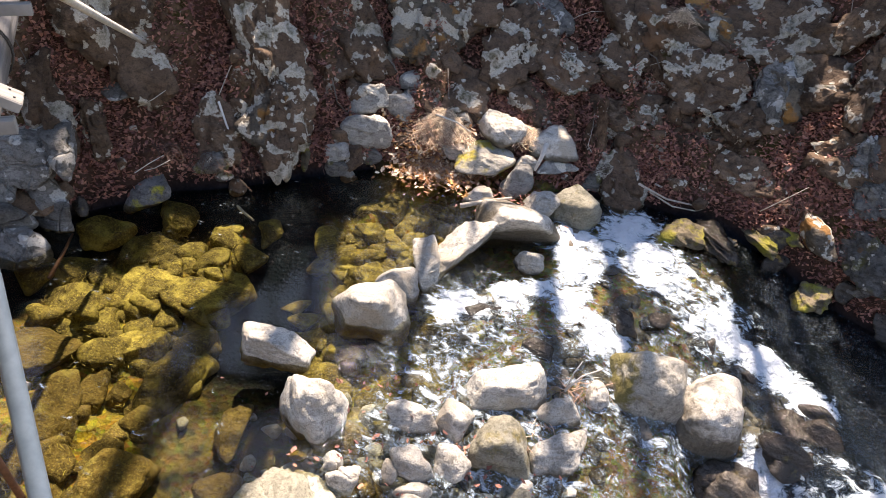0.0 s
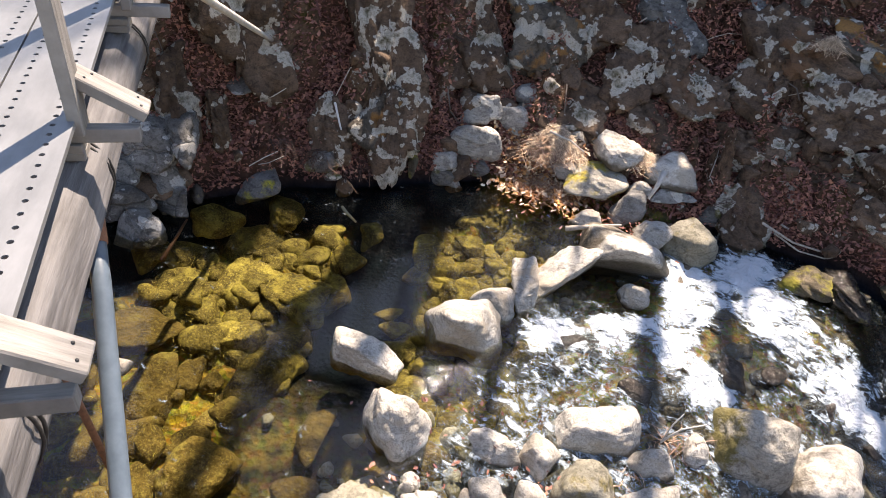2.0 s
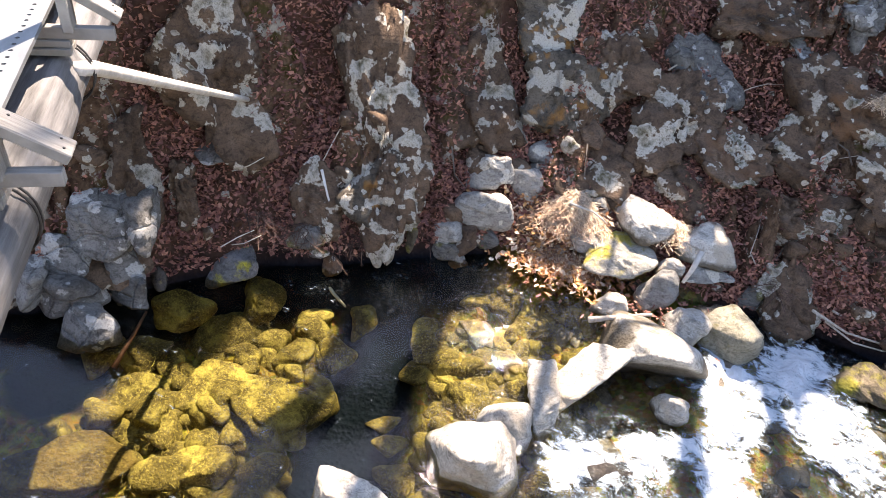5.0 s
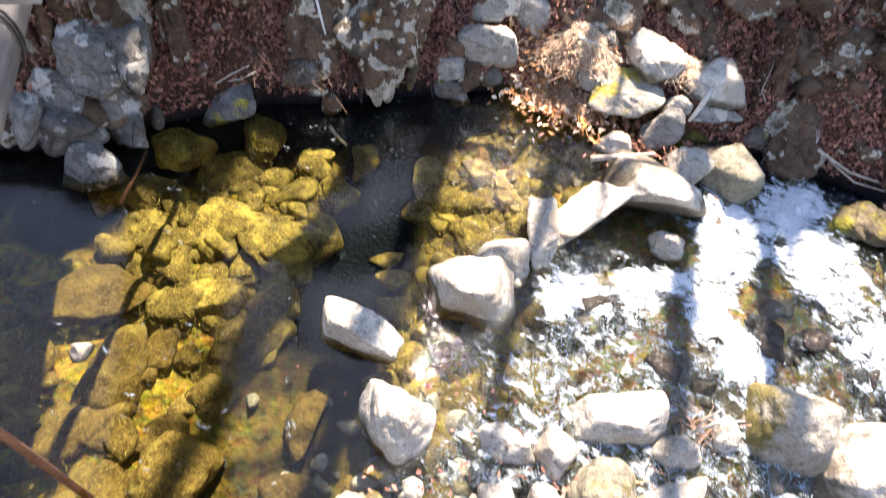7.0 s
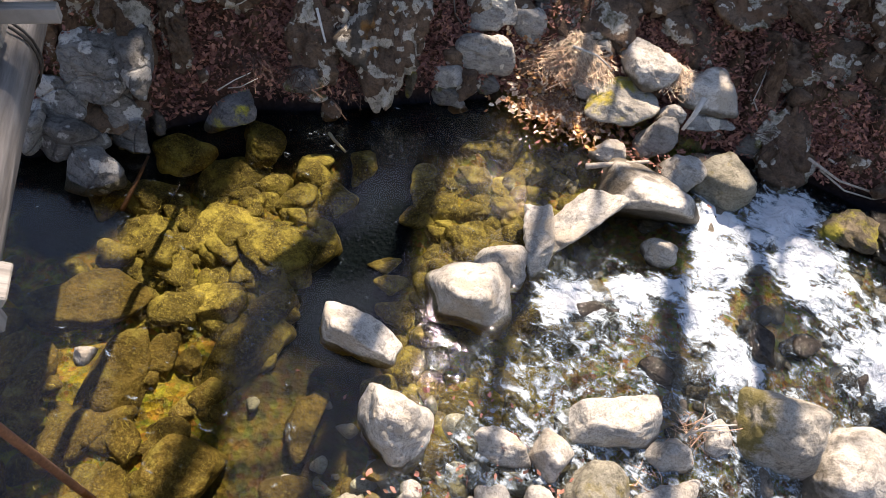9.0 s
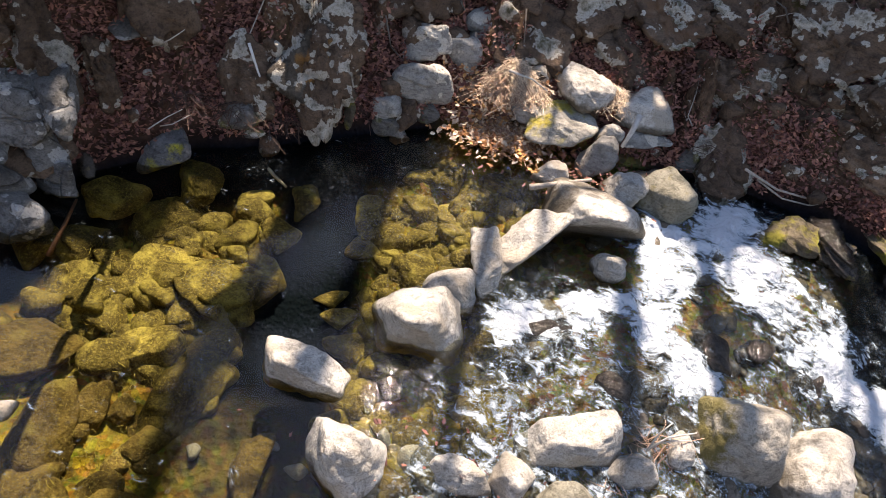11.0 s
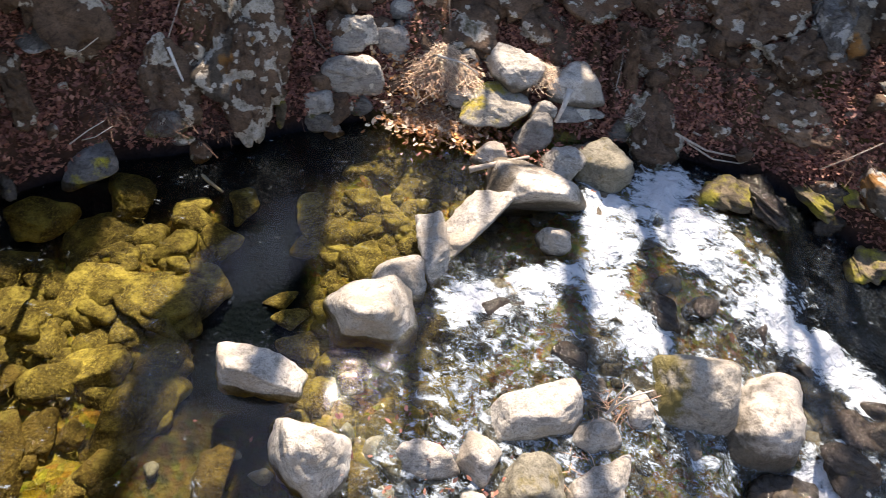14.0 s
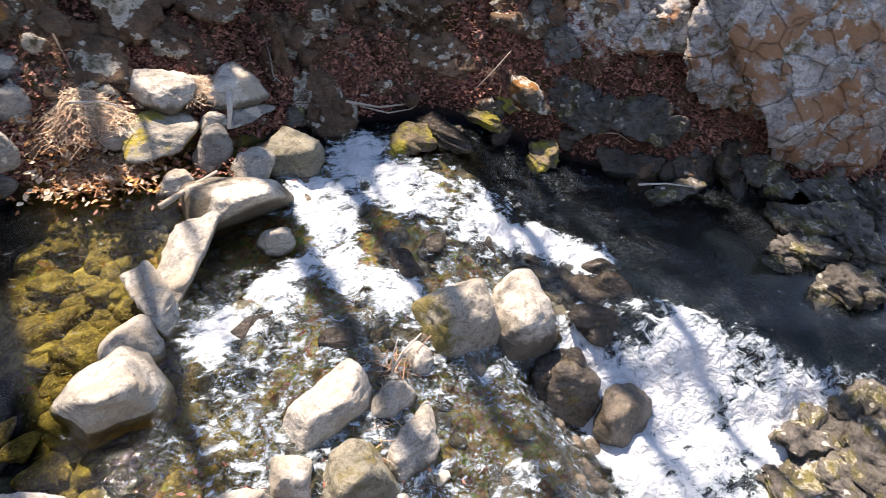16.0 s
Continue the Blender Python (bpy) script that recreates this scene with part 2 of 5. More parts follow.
def ground_material():
    m, nt, b = material("stream_ground")
    geo = nt.nodes.new("ShaderNodeNewGeometry")
    pos = geo.outputs["Position"]
    zone = nt.nodes.new("ShaderNodeVertexColor")
    zone.layer_name = "zone"
    sep = nt.nodes.new("ShaderNodeSeparateColor")
    nt.links.new(zone.outputs[0], sep.inputs[0])
    fine, big = grain(nt, pos, 38, 6, 0.7), grain(nt, pos, 4, 6, 0.65)
    pebbles = add(nt, "TexVoronoi", Scale=22.0)
    nt.links.new(pos, pebbles.inputs["Vector"])
    soil = blend(nt, ramp(nt, big, [(0.35, BLACK), (0.65, WHITE)]), (0.04, 0.024, 0.018), (0.15, 0.08, 0.055))
    soil = blend(nt, calc(nt, "MULTIPLY", fine, 0.6), soil, (0.16, 0.085, 0.06))
    gold = blend(nt, ramp(nt, grain(nt, pos, 7, 7, 0.7), [(0.36, BLACK), (0.64, WHITE)]), (0.09, 0.062, 0.018), (0.46, 0.35, 0.06))
    gold = blend(nt, 0.35, gold, pebbles.outputs["Color"], "SOFT_LIGHT")
    gravel = blend(nt, ramp(nt, big, [(0.35, BLACK), (0.65, WHITE)]), (0.12, 0.09, 0.035), (0.42, 0.33, 0.13))
    gravel = blend(nt, 0.4, gravel, pebbles.outputs["Color"], "SOFT_LIGHT")
    patch = ramp(nt, grain(nt, pos, 2.2, 5, 0.65, 0.5), [(0.34, BLACK), (0.52, WHITE)])
    gold = blend(nt, patch, blend(nt, fine, (0.04, 0.027, 0.010), (0.22, 0.15, 0.045)), gold)
    crag = nt.nodes.new("ShaderNodeVertexColor")
    crag.layer_name = "crag"
    seam = add(nt, "Mapping", Rotation=(0.2, 0.5, 0.3), Scale=(3.0, 0.8, 2.0))
    nt.links.new(pos, seam.inputs[0])
    layers = grain(nt, seam.outputs[0], 5, 6, 0.7, 0.5)
    stone = blend(nt, ramp(nt, layers, [(0.36, BLACK), (0.64, WHITE)]), (0.060, 0.036, 0.024), (0.21, 0.132, 0.085))
    lichen = calc(nt, "ADD", calc(nt, "MULTIPLY", grain(nt, pos, 4.0, 5, 0.6, 0.4), 0.75), calc(nt, "MULTIPLY", grain(nt, pos, 30, 3, 0.6), 0.25))
    stone = blend(nt, calc(nt, "MULTIPLY", ramp(nt, lichen, [(0.575, BLACK), (0.595, WHITE)]), 0.85), stone, blend(nt, fine, (0.32, 0.295, 0.25), (0.54, 0.50, 0.43)))
    stone = blend(nt, calc(nt, "MULTIPLY", ramp(nt, grain(nt, pos, 3.1, 5, 0.65), [(0.56, BLACK), (0.62, WHITE)]), 0.7), stone, blend(nt, fine, (0.03, 0.026, 0.008), (0.10, 0.09, 0.02)))
    soil = blend(nt, crag.outputs[0], soil, stone)
    col = blend(nt, sep.outputs[1], gold, gravel)
    # near-black blue stands in for depth, shade and reflected sky
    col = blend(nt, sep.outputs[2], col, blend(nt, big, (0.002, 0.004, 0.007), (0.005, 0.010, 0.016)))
    col = blend(nt, sep.outputs[0], col, soil)
    nt.links.new(col, b.inputs["Base Color"])
    b.inputs["Roughness"].default_value = 0.9
    b.inputs["Specular IOR Level"].default_value = 0.04
    h = calc(nt, "ADD", calc(nt, "MULTIPLY", pebbles.outputs["Distance"], 0.8), calc(nt, "ADD", fine, calc(nt, "ADD", big, calc(nt, "MULTIPLY", layers, 1.5))))
    bumped(nt, b, h, 0.9, 0.04)
    return m


def water_material():
    m, nt, b = material("clear_stream_water")
    nt.nodes.remove(b)
    out = nt.nodes["Material Output"]
    geo = nt.nodes.new("ShaderNodeNewGeometry")
    flow = nt.nodes.new("ShaderNodeVertexColor")
    flow.layer_name = "flow"
    sep = nt.nodes.new("ShaderNodeSeparateColor")
    nt.links.new(flow.outputs[0], sep.inputs[0])
    foam, chop = sep.outputs[0], sep.outputs[1]
    pos = geo.outputs["Position"]
    pulled = add(nt, "Mapping", Rotation=(0, 0, 0.7), Scale=(1.0, 1.25, 1.0))
    nt.links.new(pos, pulled.inputs[0])
    strand = add(nt, "Mapping", Rotation=(0, 0, 0.75), Scale=(0.35, 2.2, 1.0))
    nt.links.new(pos, strand.inputs[0])
    fine = grain(nt, pulled.outputs[0], 30, 3, 0.6, 0.4)
    calm = grain(nt, pos, 7, 2, 0.45, 0.3)
    lapping = grain(nt, pulled.outputs[0], 24, 3, 0.55, 0.5)
    h = calc(nt, "ADD", calc(nt, "ADD", calc(nt, "MULTIPLY", calm, 0.012), calc(nt, "MULTIPLY", lapping, calc(nt, "ADD", 0.016, calc(nt, "MULTIPLY", sep.outputs[2], 0.02)))), calc(nt, "MULTIPLY", calc(nt, "MULTIPLY", fine, chop), 0.9))
    bump = add(nt, "Bump", Strength=0.9, Distance=0.05)
    nt.links.new(h, bump.inputs["Height"])
    clear = add(nt, "BsdfTransparent", Color=(0.86, 0.88, 0.78, 1))
    gloss = add(nt, "BsdfGlossy", Color=(1, 1, 1, 1), Roughness=0.03)
    fres = add(nt, "Fresnel", IOR=1.42)
    nt.links.new(bump.outputs[0], gloss.inputs["Normal"])
    nt.links.new(bump.outputs[0], fres.inputs["Normal"])
    surf = nt.nodes.new("ShaderNodeMixShader")
    nt.links.new(fres.outputs[0], surf.inputs[0])
    nt.links.new(clear.outputs[0], surf.inputs[1])
    nt.links.new(gloss.outputs[0], surf.inputs[2])
    white = add(nt, "BsdfPrincipled", Roughness=0.5)
    billow = add(nt, "Bump", Strength=1.0, Distance=0.09)
    nt.links.new(grain(nt, pos, 11, 5, 0.58, 0.4), billow.inputs["Height"])
    nt.links.new(billow.outputs[0], white.inputs["Normal"])
    bubbles = grain(nt, pulled.outputs[0], 9, 8, 0.72, 0.6)
    strands = grain(nt, strand.outputs[0], 9, 6, 0.7, 0.6)
    mixed = calc(nt, "ADD", calc(nt, "MULTIPLY", bubbles, 0.75), calc(nt, "MULTIPLY", strands, 0.25))
    k = calc(nt, "ADD", foam, calc(nt, "MULTIPLY", calc(nt, "SUBTRACT", mixed, 0.5), 3.5))
    fac = ramp(nt, k, [(0.36, BLACK), (0.72, WHITE)])
    nt.links.new(ramp(nt, k, [(0.40, (0.40, 0.53, 0.62)), (0.95, (0.63, 0.69, 0.75))]), white.inputs["Base Color"])
    # fine white specks: foam, and sun sparkle painted onto choppy water
    sparkle_flecks = ramp(nt, grain(nt, pulled.outputs[0], 62, 4, 0.7, 0.9), [(0.555, BLACK), (0.585, WHITE)])
    sparkle_flecks = calc(nt, "MULTIPLY", sparkle_flecks, ramp(nt, grain(nt, pos, 4.5, 3, 0.6), [(0.40, BLACK), (0.62, WHITE)]))
    fac = calc(nt, "MAXIMUM", fac, calc(nt, "MULTIPLY", calc(nt, "MULTIPLY", sparkle_flecks, chop), 1.3, True))
    both = nt.nodes.new("ShaderNodeMixShader")
    nt.links.new(calc(nt, "MULTIPLY", fac, 0.94), both.inputs[0])
    nt.links.new(surf.outputs[0], both.inputs[1])
    nt.links.new(white.outputs[0], both.inputs[2])
    nt.links.new(both.outputs[0], out.inputs[0])
    return m


def plain(name, dark, light, scale=20.0, rough=0.7, stretch=(1, 1, 1), metal=0.0, bump=0.3, turn=0.0, island=False, own=False):
    m, nt, b = material(name)
    geo = nt.nodes.new("ShaderNodeNewGeometry")
    mp = add(nt, "Mapping", Rotation=(0, 0, turn), Scale=stretch)
    own_place = nt.nodes.new("ShaderNodeTexCoord")
    nt.links.new(own_place.outputs["Object"] if own else geo.outputs["Position"], mp.inputs[0])
    g = grain(nt, mp.outputs[0], scale, 6, 0.65)
    wide = grain(nt, geo.outputs["Position"], 2.5, 4, 0.6)
    col = blend(nt, ramp(nt, g, [(0.33, BLACK), (0.67, WHITE)]), dark, light)
    col = blend(nt, calc(nt, "MULTIPLY", ramp(nt, wide, [(0.4, BLACK), (0.65, WHITE)]), 0.4), col, tuple(0.6 * c for c in dark))
    if island:
        hsv = nt.nodes.new("ShaderNodeHueSaturation")
        for port, low, high in (("Value", 0.4, 1.55), ("Hue", 0.49, 0.515)):
            r = add(nt, "MapRange")
            nt.links.new(geo.outputs["Random Per Island"], r.inputs[0])
            r.inputs[3].default_value, r.inputs[4].default_value = low, high
            nt.links.new(r.outputs[0], hsv.inputs[port])
        nt.links.new(col, hsv.inputs["Color"])
        col = hsv.outputs[0]
    nt.links.new(col, b.inputs["Base Color"])
    b.inputs["Roughness"].default_value = rough
    b.inputs["Metallic"].default_value = metal
    bumped(nt, b, g, bump, 0.01)
    return m


GROUND = ground_material()
WATER = water_material()
LEAF = plain("fallen_leaves", (0.20, 0.070, 0.054), (0.42, 0.182, 0.138), 30, 0.65, island=True)
DRY = plain("bleached_leaves_and_grass", (0.50, 0.34, 0.23), (0.84, 0.69, 0.53), 30, 0.7, island=True)
SODDEN = plain("sodden_orange_leaves", (0.30, 0.12, 0.045), (0.60, 0.30, 0.13), 30, 0.45, island=True)
NEEDLE = plain("dark_evergreen_needles", (0.02, 0.035, 0.015), (0.05, 0.08, 0.03), 30, 0.7, island=True)
BARK = plain("tree_bark", (0.10, 0.08, 0.065), (0.22, 0.18, 0.15), 18, 0.9, (1, 1, 0.25), bump=0.8)
TWIG = plain("weathered_branch", (0.30, 0.25, 0.20), (0.55, 0.49, 0.42), 30, 0.8)
TIMBER = plain("weathered_lumber", (0.17, 0.162, 0.15), (0.36, 0.345, 0.325), 46, 0.8, (1, 0.07, 0.07), own=True, bump=0.7)
LOG = plain("grey_weathered_log", (0.05, 0.049, 0.05), (0.22, 0.219, 0.225), 16, 0.85, (0.09, 1, 1), own=True, bump=1.0)
GALV = plain("pale_galvanised_steel", (0.15, 0.16, 0.168), (0.22, 0.232, 0.243), 14, 0.45, (0.3, 1, 1), own=True, bump=0.05)
PIPE = plain("blue_grey_steel_pipe", (0.085, 0.12, 0.155), (0.135, 0.18, 0.225), 12, 0.4, bump=0.03, own=True)
RUST = plain("rusty_steel", (0.16, 0.07, 0.04), (0.34, 0.16, 0.09), 40, 0.8, bump=0.3)
WIRE = plain("black_cable", (0.015, 0.015, 0.015), (0.03, 0.03, 0.03), 40, 0.5)
# pale wood whitened in its colour to stand in for sunlight on one stick
SUNLIT_WOOD = plain("sunlit_pale_wood", (0.70, 0.68, 0.64), (0.90, 0.88, 0.84), 26, 0.7, bump=0.2)
PALE_WOOD = plain("peeled_pale_wood", (0.44, 0.42, 0.38), (0.66, 0.64, 0.60), 26, 0.7, bump=0.2)
STRAW = plain("reddish_dry_stalks", (0.34, 0.17, 0.11), (0.70, 0.48, 0.34), 30, 0.7, island=True)
STRAND = plain("golden_algae_strands", (0.12, 0.085, 0.02), (0.36, 0.27, 0.05), 30, 0.6, island=True)
ROOT = plain("red_brown_roots", (0.05, 0.026, 0.019), (0.15, 0.08, 0.06), 30, 0.8, island=True)
RUSTY = plain("sodden_red_bark", (0.06, 0.022, 0.012), (0.17, 0.07, 0.035), 30, 0.7, bump=0.4)

# the lie of the land
def sm(a, b, v):
    k = np.clip((v - a) / (b - a), 0.0, 1.0)
    return k * k * (3 - 2 * k)


SHORE_X = (-30, -9, -5.2, -4.2, -3.6, -3.0, -2.4, -1.9, -1.2, -0.3, 0.8, 1.6, 2.6, 3.4, 4.2, 5.2, 6.5, 9, 30)
SHORE_Y = (2.0, 2.4, 3.2, 3.7, 4.35, 5.0, 5.35, 5.75, 6.2, 6.5, 6.5, 6.6, 6.5, 6.1, 5.6, 5.1, 4.5, 3.4, 2.0)
RISE_X = (-30, -4, -3.3, -2.5, -1.5, 0, 1.5, 3, 4, 6, 7.2, 30)
RISE = (1.2, 1.3, 1.2, 1.0, 0.85, 0.68, 0.68, 0.75, 1.0, 1.1, 0.5, 0.4)

LIT_X = (-30, -9, -7, -5, -3.6, -3.0, -2.62, -2.57, -2.27, -2.22, -1.7, -1.2, 0.9, 1.25, 1.7, 2.0, 2.3, 3.2, 3.45, 3.55, 3.9, 4.0, 4.3, 4.8, 4.95, 5.5, 5.6, 6.4, 7.4, 30)
LIT = (2.0, 2.0, -0.3, -0.5, -0.5, -0.4, -0.3, 1.3, 1.3, -0.3, -0.1, 0.2, 0.15, -0.9, -0.9, -0.4, -0.2, 0.3, 0.3, 1.1, 1.1, -0.9, -1.6, -2.0, 2.2, 2.2, -2.2, -2.4, 3.2, 3.6)


def level(x, y):
    """The water's surface: a still pool, a riffle that runs down to the side, and a small fall."""
    u = 0.75 * (x - 0.3) - 0.66 * (y - 4.6)
    lip = 3.62 - 0.42 * (x - 3.4) - y
    fall = sm(0.0, 0.9, lip) * sm(1.9, 2.6, x)
    return -0.32 * sm(0.6, 2.2, u) - 0.55 * fall - 0.12 * sm(5.5, 9, x)


def shore(x):
    return np.interp(x, SHORE_X, SHORE_Y)


def ground(x, y):
    """Stream bed, far bank with its ridge, and near bank."""
    d = y - shore(x)
    up = np.interp(x, RISE_X, RISE)
    w = level(x, y)
    deep = 0.10 + 0.28 * sm(0.9, 0.0, x) * sm(0.0, -0.6, d) + 0.18 * np.exp(-((x + 1.35) ** 2 / 0.25 + (y - 4.3) ** 2 / 1.2))
    deep = deep + 0.25 * sm(3.2, 4.4, x)
    bed = w - deep * sm(0.15, -0.5, d)
    bank = 0.12 * sm(-0.1, 0.25, d) + up * np.clip(np.minimum(d, 3.0), 0, None)
    bank = bank + 0.3 * np.clip(d - 3.0, 0, 1.5) + 0.06 * np.clip(d - 4.5, 0, 30)
    near = 0.8 * np.clip(0.4 - y - 0.12 * np.abs(x), 0, 3.2)
    wob = 0.05 * np.sin(2.3 * x + 1.1 * y) + 0.04 * np.sin(3.7 * y - 1.9 * x + 1.3) + 0.02 * np.sin(7.1 * x + 5.3 * y)
    return bed + bank + near + wob * (0.25 + 0.9 * sm(0.2, 1.2, d))


def part(name, bm, material, parent=None, label="", smooth=True):
    me = bpy.data.meshes.new(name)
    bm.to_mesh(me)
    bm.free()
    me.materials.append(material)
    if smooth:
        me.shade_smooth()
    ob = new(name, me)
    if parent is not None:
        ob.parent = parent
    if label:
        ob["label"] = label
    return ob


def sheet(name, xs, ys, height, material):
    """A height field over the given grid lines."""
    gx, gy = np.meshgrid(xs, ys)
    gz = height(gx, gy)
    verts = np.stack([gx.ravel(), gy.ravel(), gz.ravel()], 1)
    n, m = len(xs), len(ys)
    k = (np.arange(m - 1)[:, None] * n + np.arange(n - 1)).ravel()
    faces = np.stack([k, k + 1, k + n + 1, k + n], 1)
    me = bpy.data.meshes.new(name)
    me.from_pydata(verts.tolist(), [], faces.tolist())
    me.materials.append(material)
    me.shade_smooth()
    return new(name, me), verts


def graded(a, b, c, d, fine, coarse):
    """Grid lines: fine between b and c, coarser out to a and d."""
    left = b - np.geomspace(fine, b - a, coarse)[::-1]
    right = c + np.geomspace(fine, d - c, coarse)
    return np.concatenate([left, np.arange(b, c, fine), right])


def colour_layer(ob, name, values):
    layer = ob.data.color_attributes.new(name, "FLOAT_COLOR", "POINT")
    rgba = np.ones((len(values), 4))
    rgba[:, : values.shape[1]] = values
    layer.data.foreach_set("color", rgba.ravel())


def crags(x, y):
    """Broken rock of the bank: tilted blocks with gaps between, ribs up the slope that turn into ledges further along."""
    out = []
    near = (np.ravel(y) - shore(np.ravel(x)) > -0.2) & (np.ravel(y) - shore(np.ravel(x)) < 6.0)
    for a, c, here in zip(np.ravel(x), np.ravel(y), near):
        if not here:
            out.append(0.0)
            continue
        w = noise.noise(Vector((a * 1.6, c * 1.6, 2.0))) * 0.45
        k = min(1.0, max(0.0, (a - 0.4) / 1.2))
        u, v = (1 - k) * (1.7 * a + 0.5 * c) + k * (0.95 * a - 0.35 * c) + w, (1 - k) * 0.75 * c + k * (1.35 * c + 0.45 * a) + w
        far, pts = noise.voronoi(Vector((u, v, 0.5)))
        own = noise.cell_vector(pts[0] * 7.3)
        block = 1.5 * (own.x - 0.42) + 1.3 * (u - pts[0].x) * (own.y - 0.5) + 1.3 * (v - pts[0].y) * (own.z - 0.3)
        gap = min(1.0, max(0.0, (far[1] - far[0]) / 0.16))
        far, pts = noise.voronoi(Vector((2.9 * u + w, 2.6 * v - w, 4.5)))
        own = noise.cell_vector(pts[0] * 5.1)
        chip = 0.45 * (own.x - 0.5) + 0.5 * (2.9 * u - pts[0].x) * (own.y - 0.5)
        crack = min(1.0, max(0.0, (far[1] - far[0]) / 0.10))
        out.append(block * gap - 0.5 * (1 - gap) + chip * crack - 0.16 * (1 - crack))
    return np.array(out).reshape(np.shape(x))


def cobbles(x, y):
    """Rounded humps of the pool's bed."""
    out = []
    for a, c in zip(np.ravel(x), np.ravel(y)):
        w = noise.noise(Vector((a * 3, c * 3, 6.0))) * 0.25
        far, _ = noise.voronoi(Vector((a * 2.6 + w, c * 3.4 + w, 0.5)))
        fine, _ = noise.voronoi(Vector((a * 7 + w, c * 8 - w, 3.5)))
        out.append(max(0.0, 1 - 1.5 * far[0]) * 0.16 + max(0.0, 1 - 1.3 * fine[0]) * 0.03)
    return np.array(out).reshape(np.shape(x))


def rugged(x, y):
    """Small bumps, rougher on the banks than in the stream."""
    d = y - shore(x)
    flat = np.array([noise.fractal(Vector((a * 1.7, b * 1.7, 3.1)), 1.0, 2.0, 5) for a, b in zip(np.ravel(x), np.ravel(y))]).reshape(np.shape(x))
    bank = sm(0.05, 0.6, d) * sm(5.5, 4.0, d)
    bed = sm(0.6, 0.0, x) * sm(-0.25, -0.6, d) * sm(0.2, 0.5, near_line(x, y, CHANNEL)) * sm(-6.5, -5.5, x)
    return ground(x, y) + (0.02 + 0.03 * bank) * flat + (0.21 - 0.08 * sm(2.6, 3.4, x)) * bank * crags(x, y) + bed * cobbles(x, y)


CHANNEL = [(-1.85, 5.25), (-1.7, 4.7), (-1.5, 3.6), (-1.42, 2.9), (-1.5, 2.2)]


def near_line(x, y, pts):
    """Distance to a line of points."""
    best = np.full(np.shape(x), 1e9)
    for (ax, ay), (bx, by) in zip(pts, pts[1:]):
        k = np.clip(((x - ax) * (bx - ax) + (y - ay) * (by - ay)) / ((bx - ax) ** 2 + (by - ay) ** 2), 0, 1)
        best = np.minimum(best, np.hypot(x - ax - k * (bx - ax), y - ay - k * (by - ay)))
    return best


xs, ys = graded(-60, -5.6, 7.4, 60, 0.034, 24), graded(-50, 1.0, 9.2, 60, 0.034, 24)
soil, verts = sheet("ground", xs, ys, rugged, GROUND)
HEIGHT = verts[:, 2].reshape(len(ys), len(xs))


def lie(x, y):
    """Height of the finished ground."""
    i, j = min(max(int(np.searchsorted(xs, x)) - 1, 0), len(xs) - 2), min(max(int(np.searchsorted(ys, y)) - 1, 0), len(ys) - 2)
    u, v = (x - xs[i]) / (xs[i + 1] - xs[i]), (y - ys[j]) / (ys[j + 1] - ys[j])
    return float((1 - v) * ((1 - u) * HEIGHT[j, i] + u * HEIGHT[j, i + 1]) + v * ((1 - u) * HEIGHT[j + 1, i] + u * HEIGHT[j + 1, i + 1]))


away = verts[:, 1] - shore(verts[:, 0])
bank_zone = np.maximum(sm(-0.05, 0.2, away), sm(0.6, -0.2, verts[:, 1]))
# ellipse where the bed is blackened for shade; the ground is not deepened
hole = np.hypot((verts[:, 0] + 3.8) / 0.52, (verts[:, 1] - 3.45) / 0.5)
# bed blackening: deep water, plus painted shade along the bank and channel
deep_or_shaded = np.maximum.reduce([sm(-0.75, -0.35, away) * (1 - 0.85 * sm(-1.25, -0.95, verts[:, 0]) * sm(1.0, 0.6, verts[:, 0])), (0.6 + 0.4 * sm(2.6, 3.4, verts[:, 1])) * sm(0.55, 0.30, near_line(verts[:, 0], verts[:, 1], CHANNEL)), sm(2.2, 3.0, verts[:, 0]), sm(1.0, 0.6, hole)])
colour_layer(soil, "zone", np.stack([bank_zone, sm(-0.3, 0.4, verts[:, 0]), deep_or_shaded], 1))
proud = verts[:, 2] - ground(verts[:, 0], verts[:, 1])
colour_layer(soil, "crag", np.stack([sm(-0.01, 0.05, proud)] * 3, 1))
tagged(soil, "stream bed of ochre gravel and a leaf-covered bank", "ground", kind="structure")


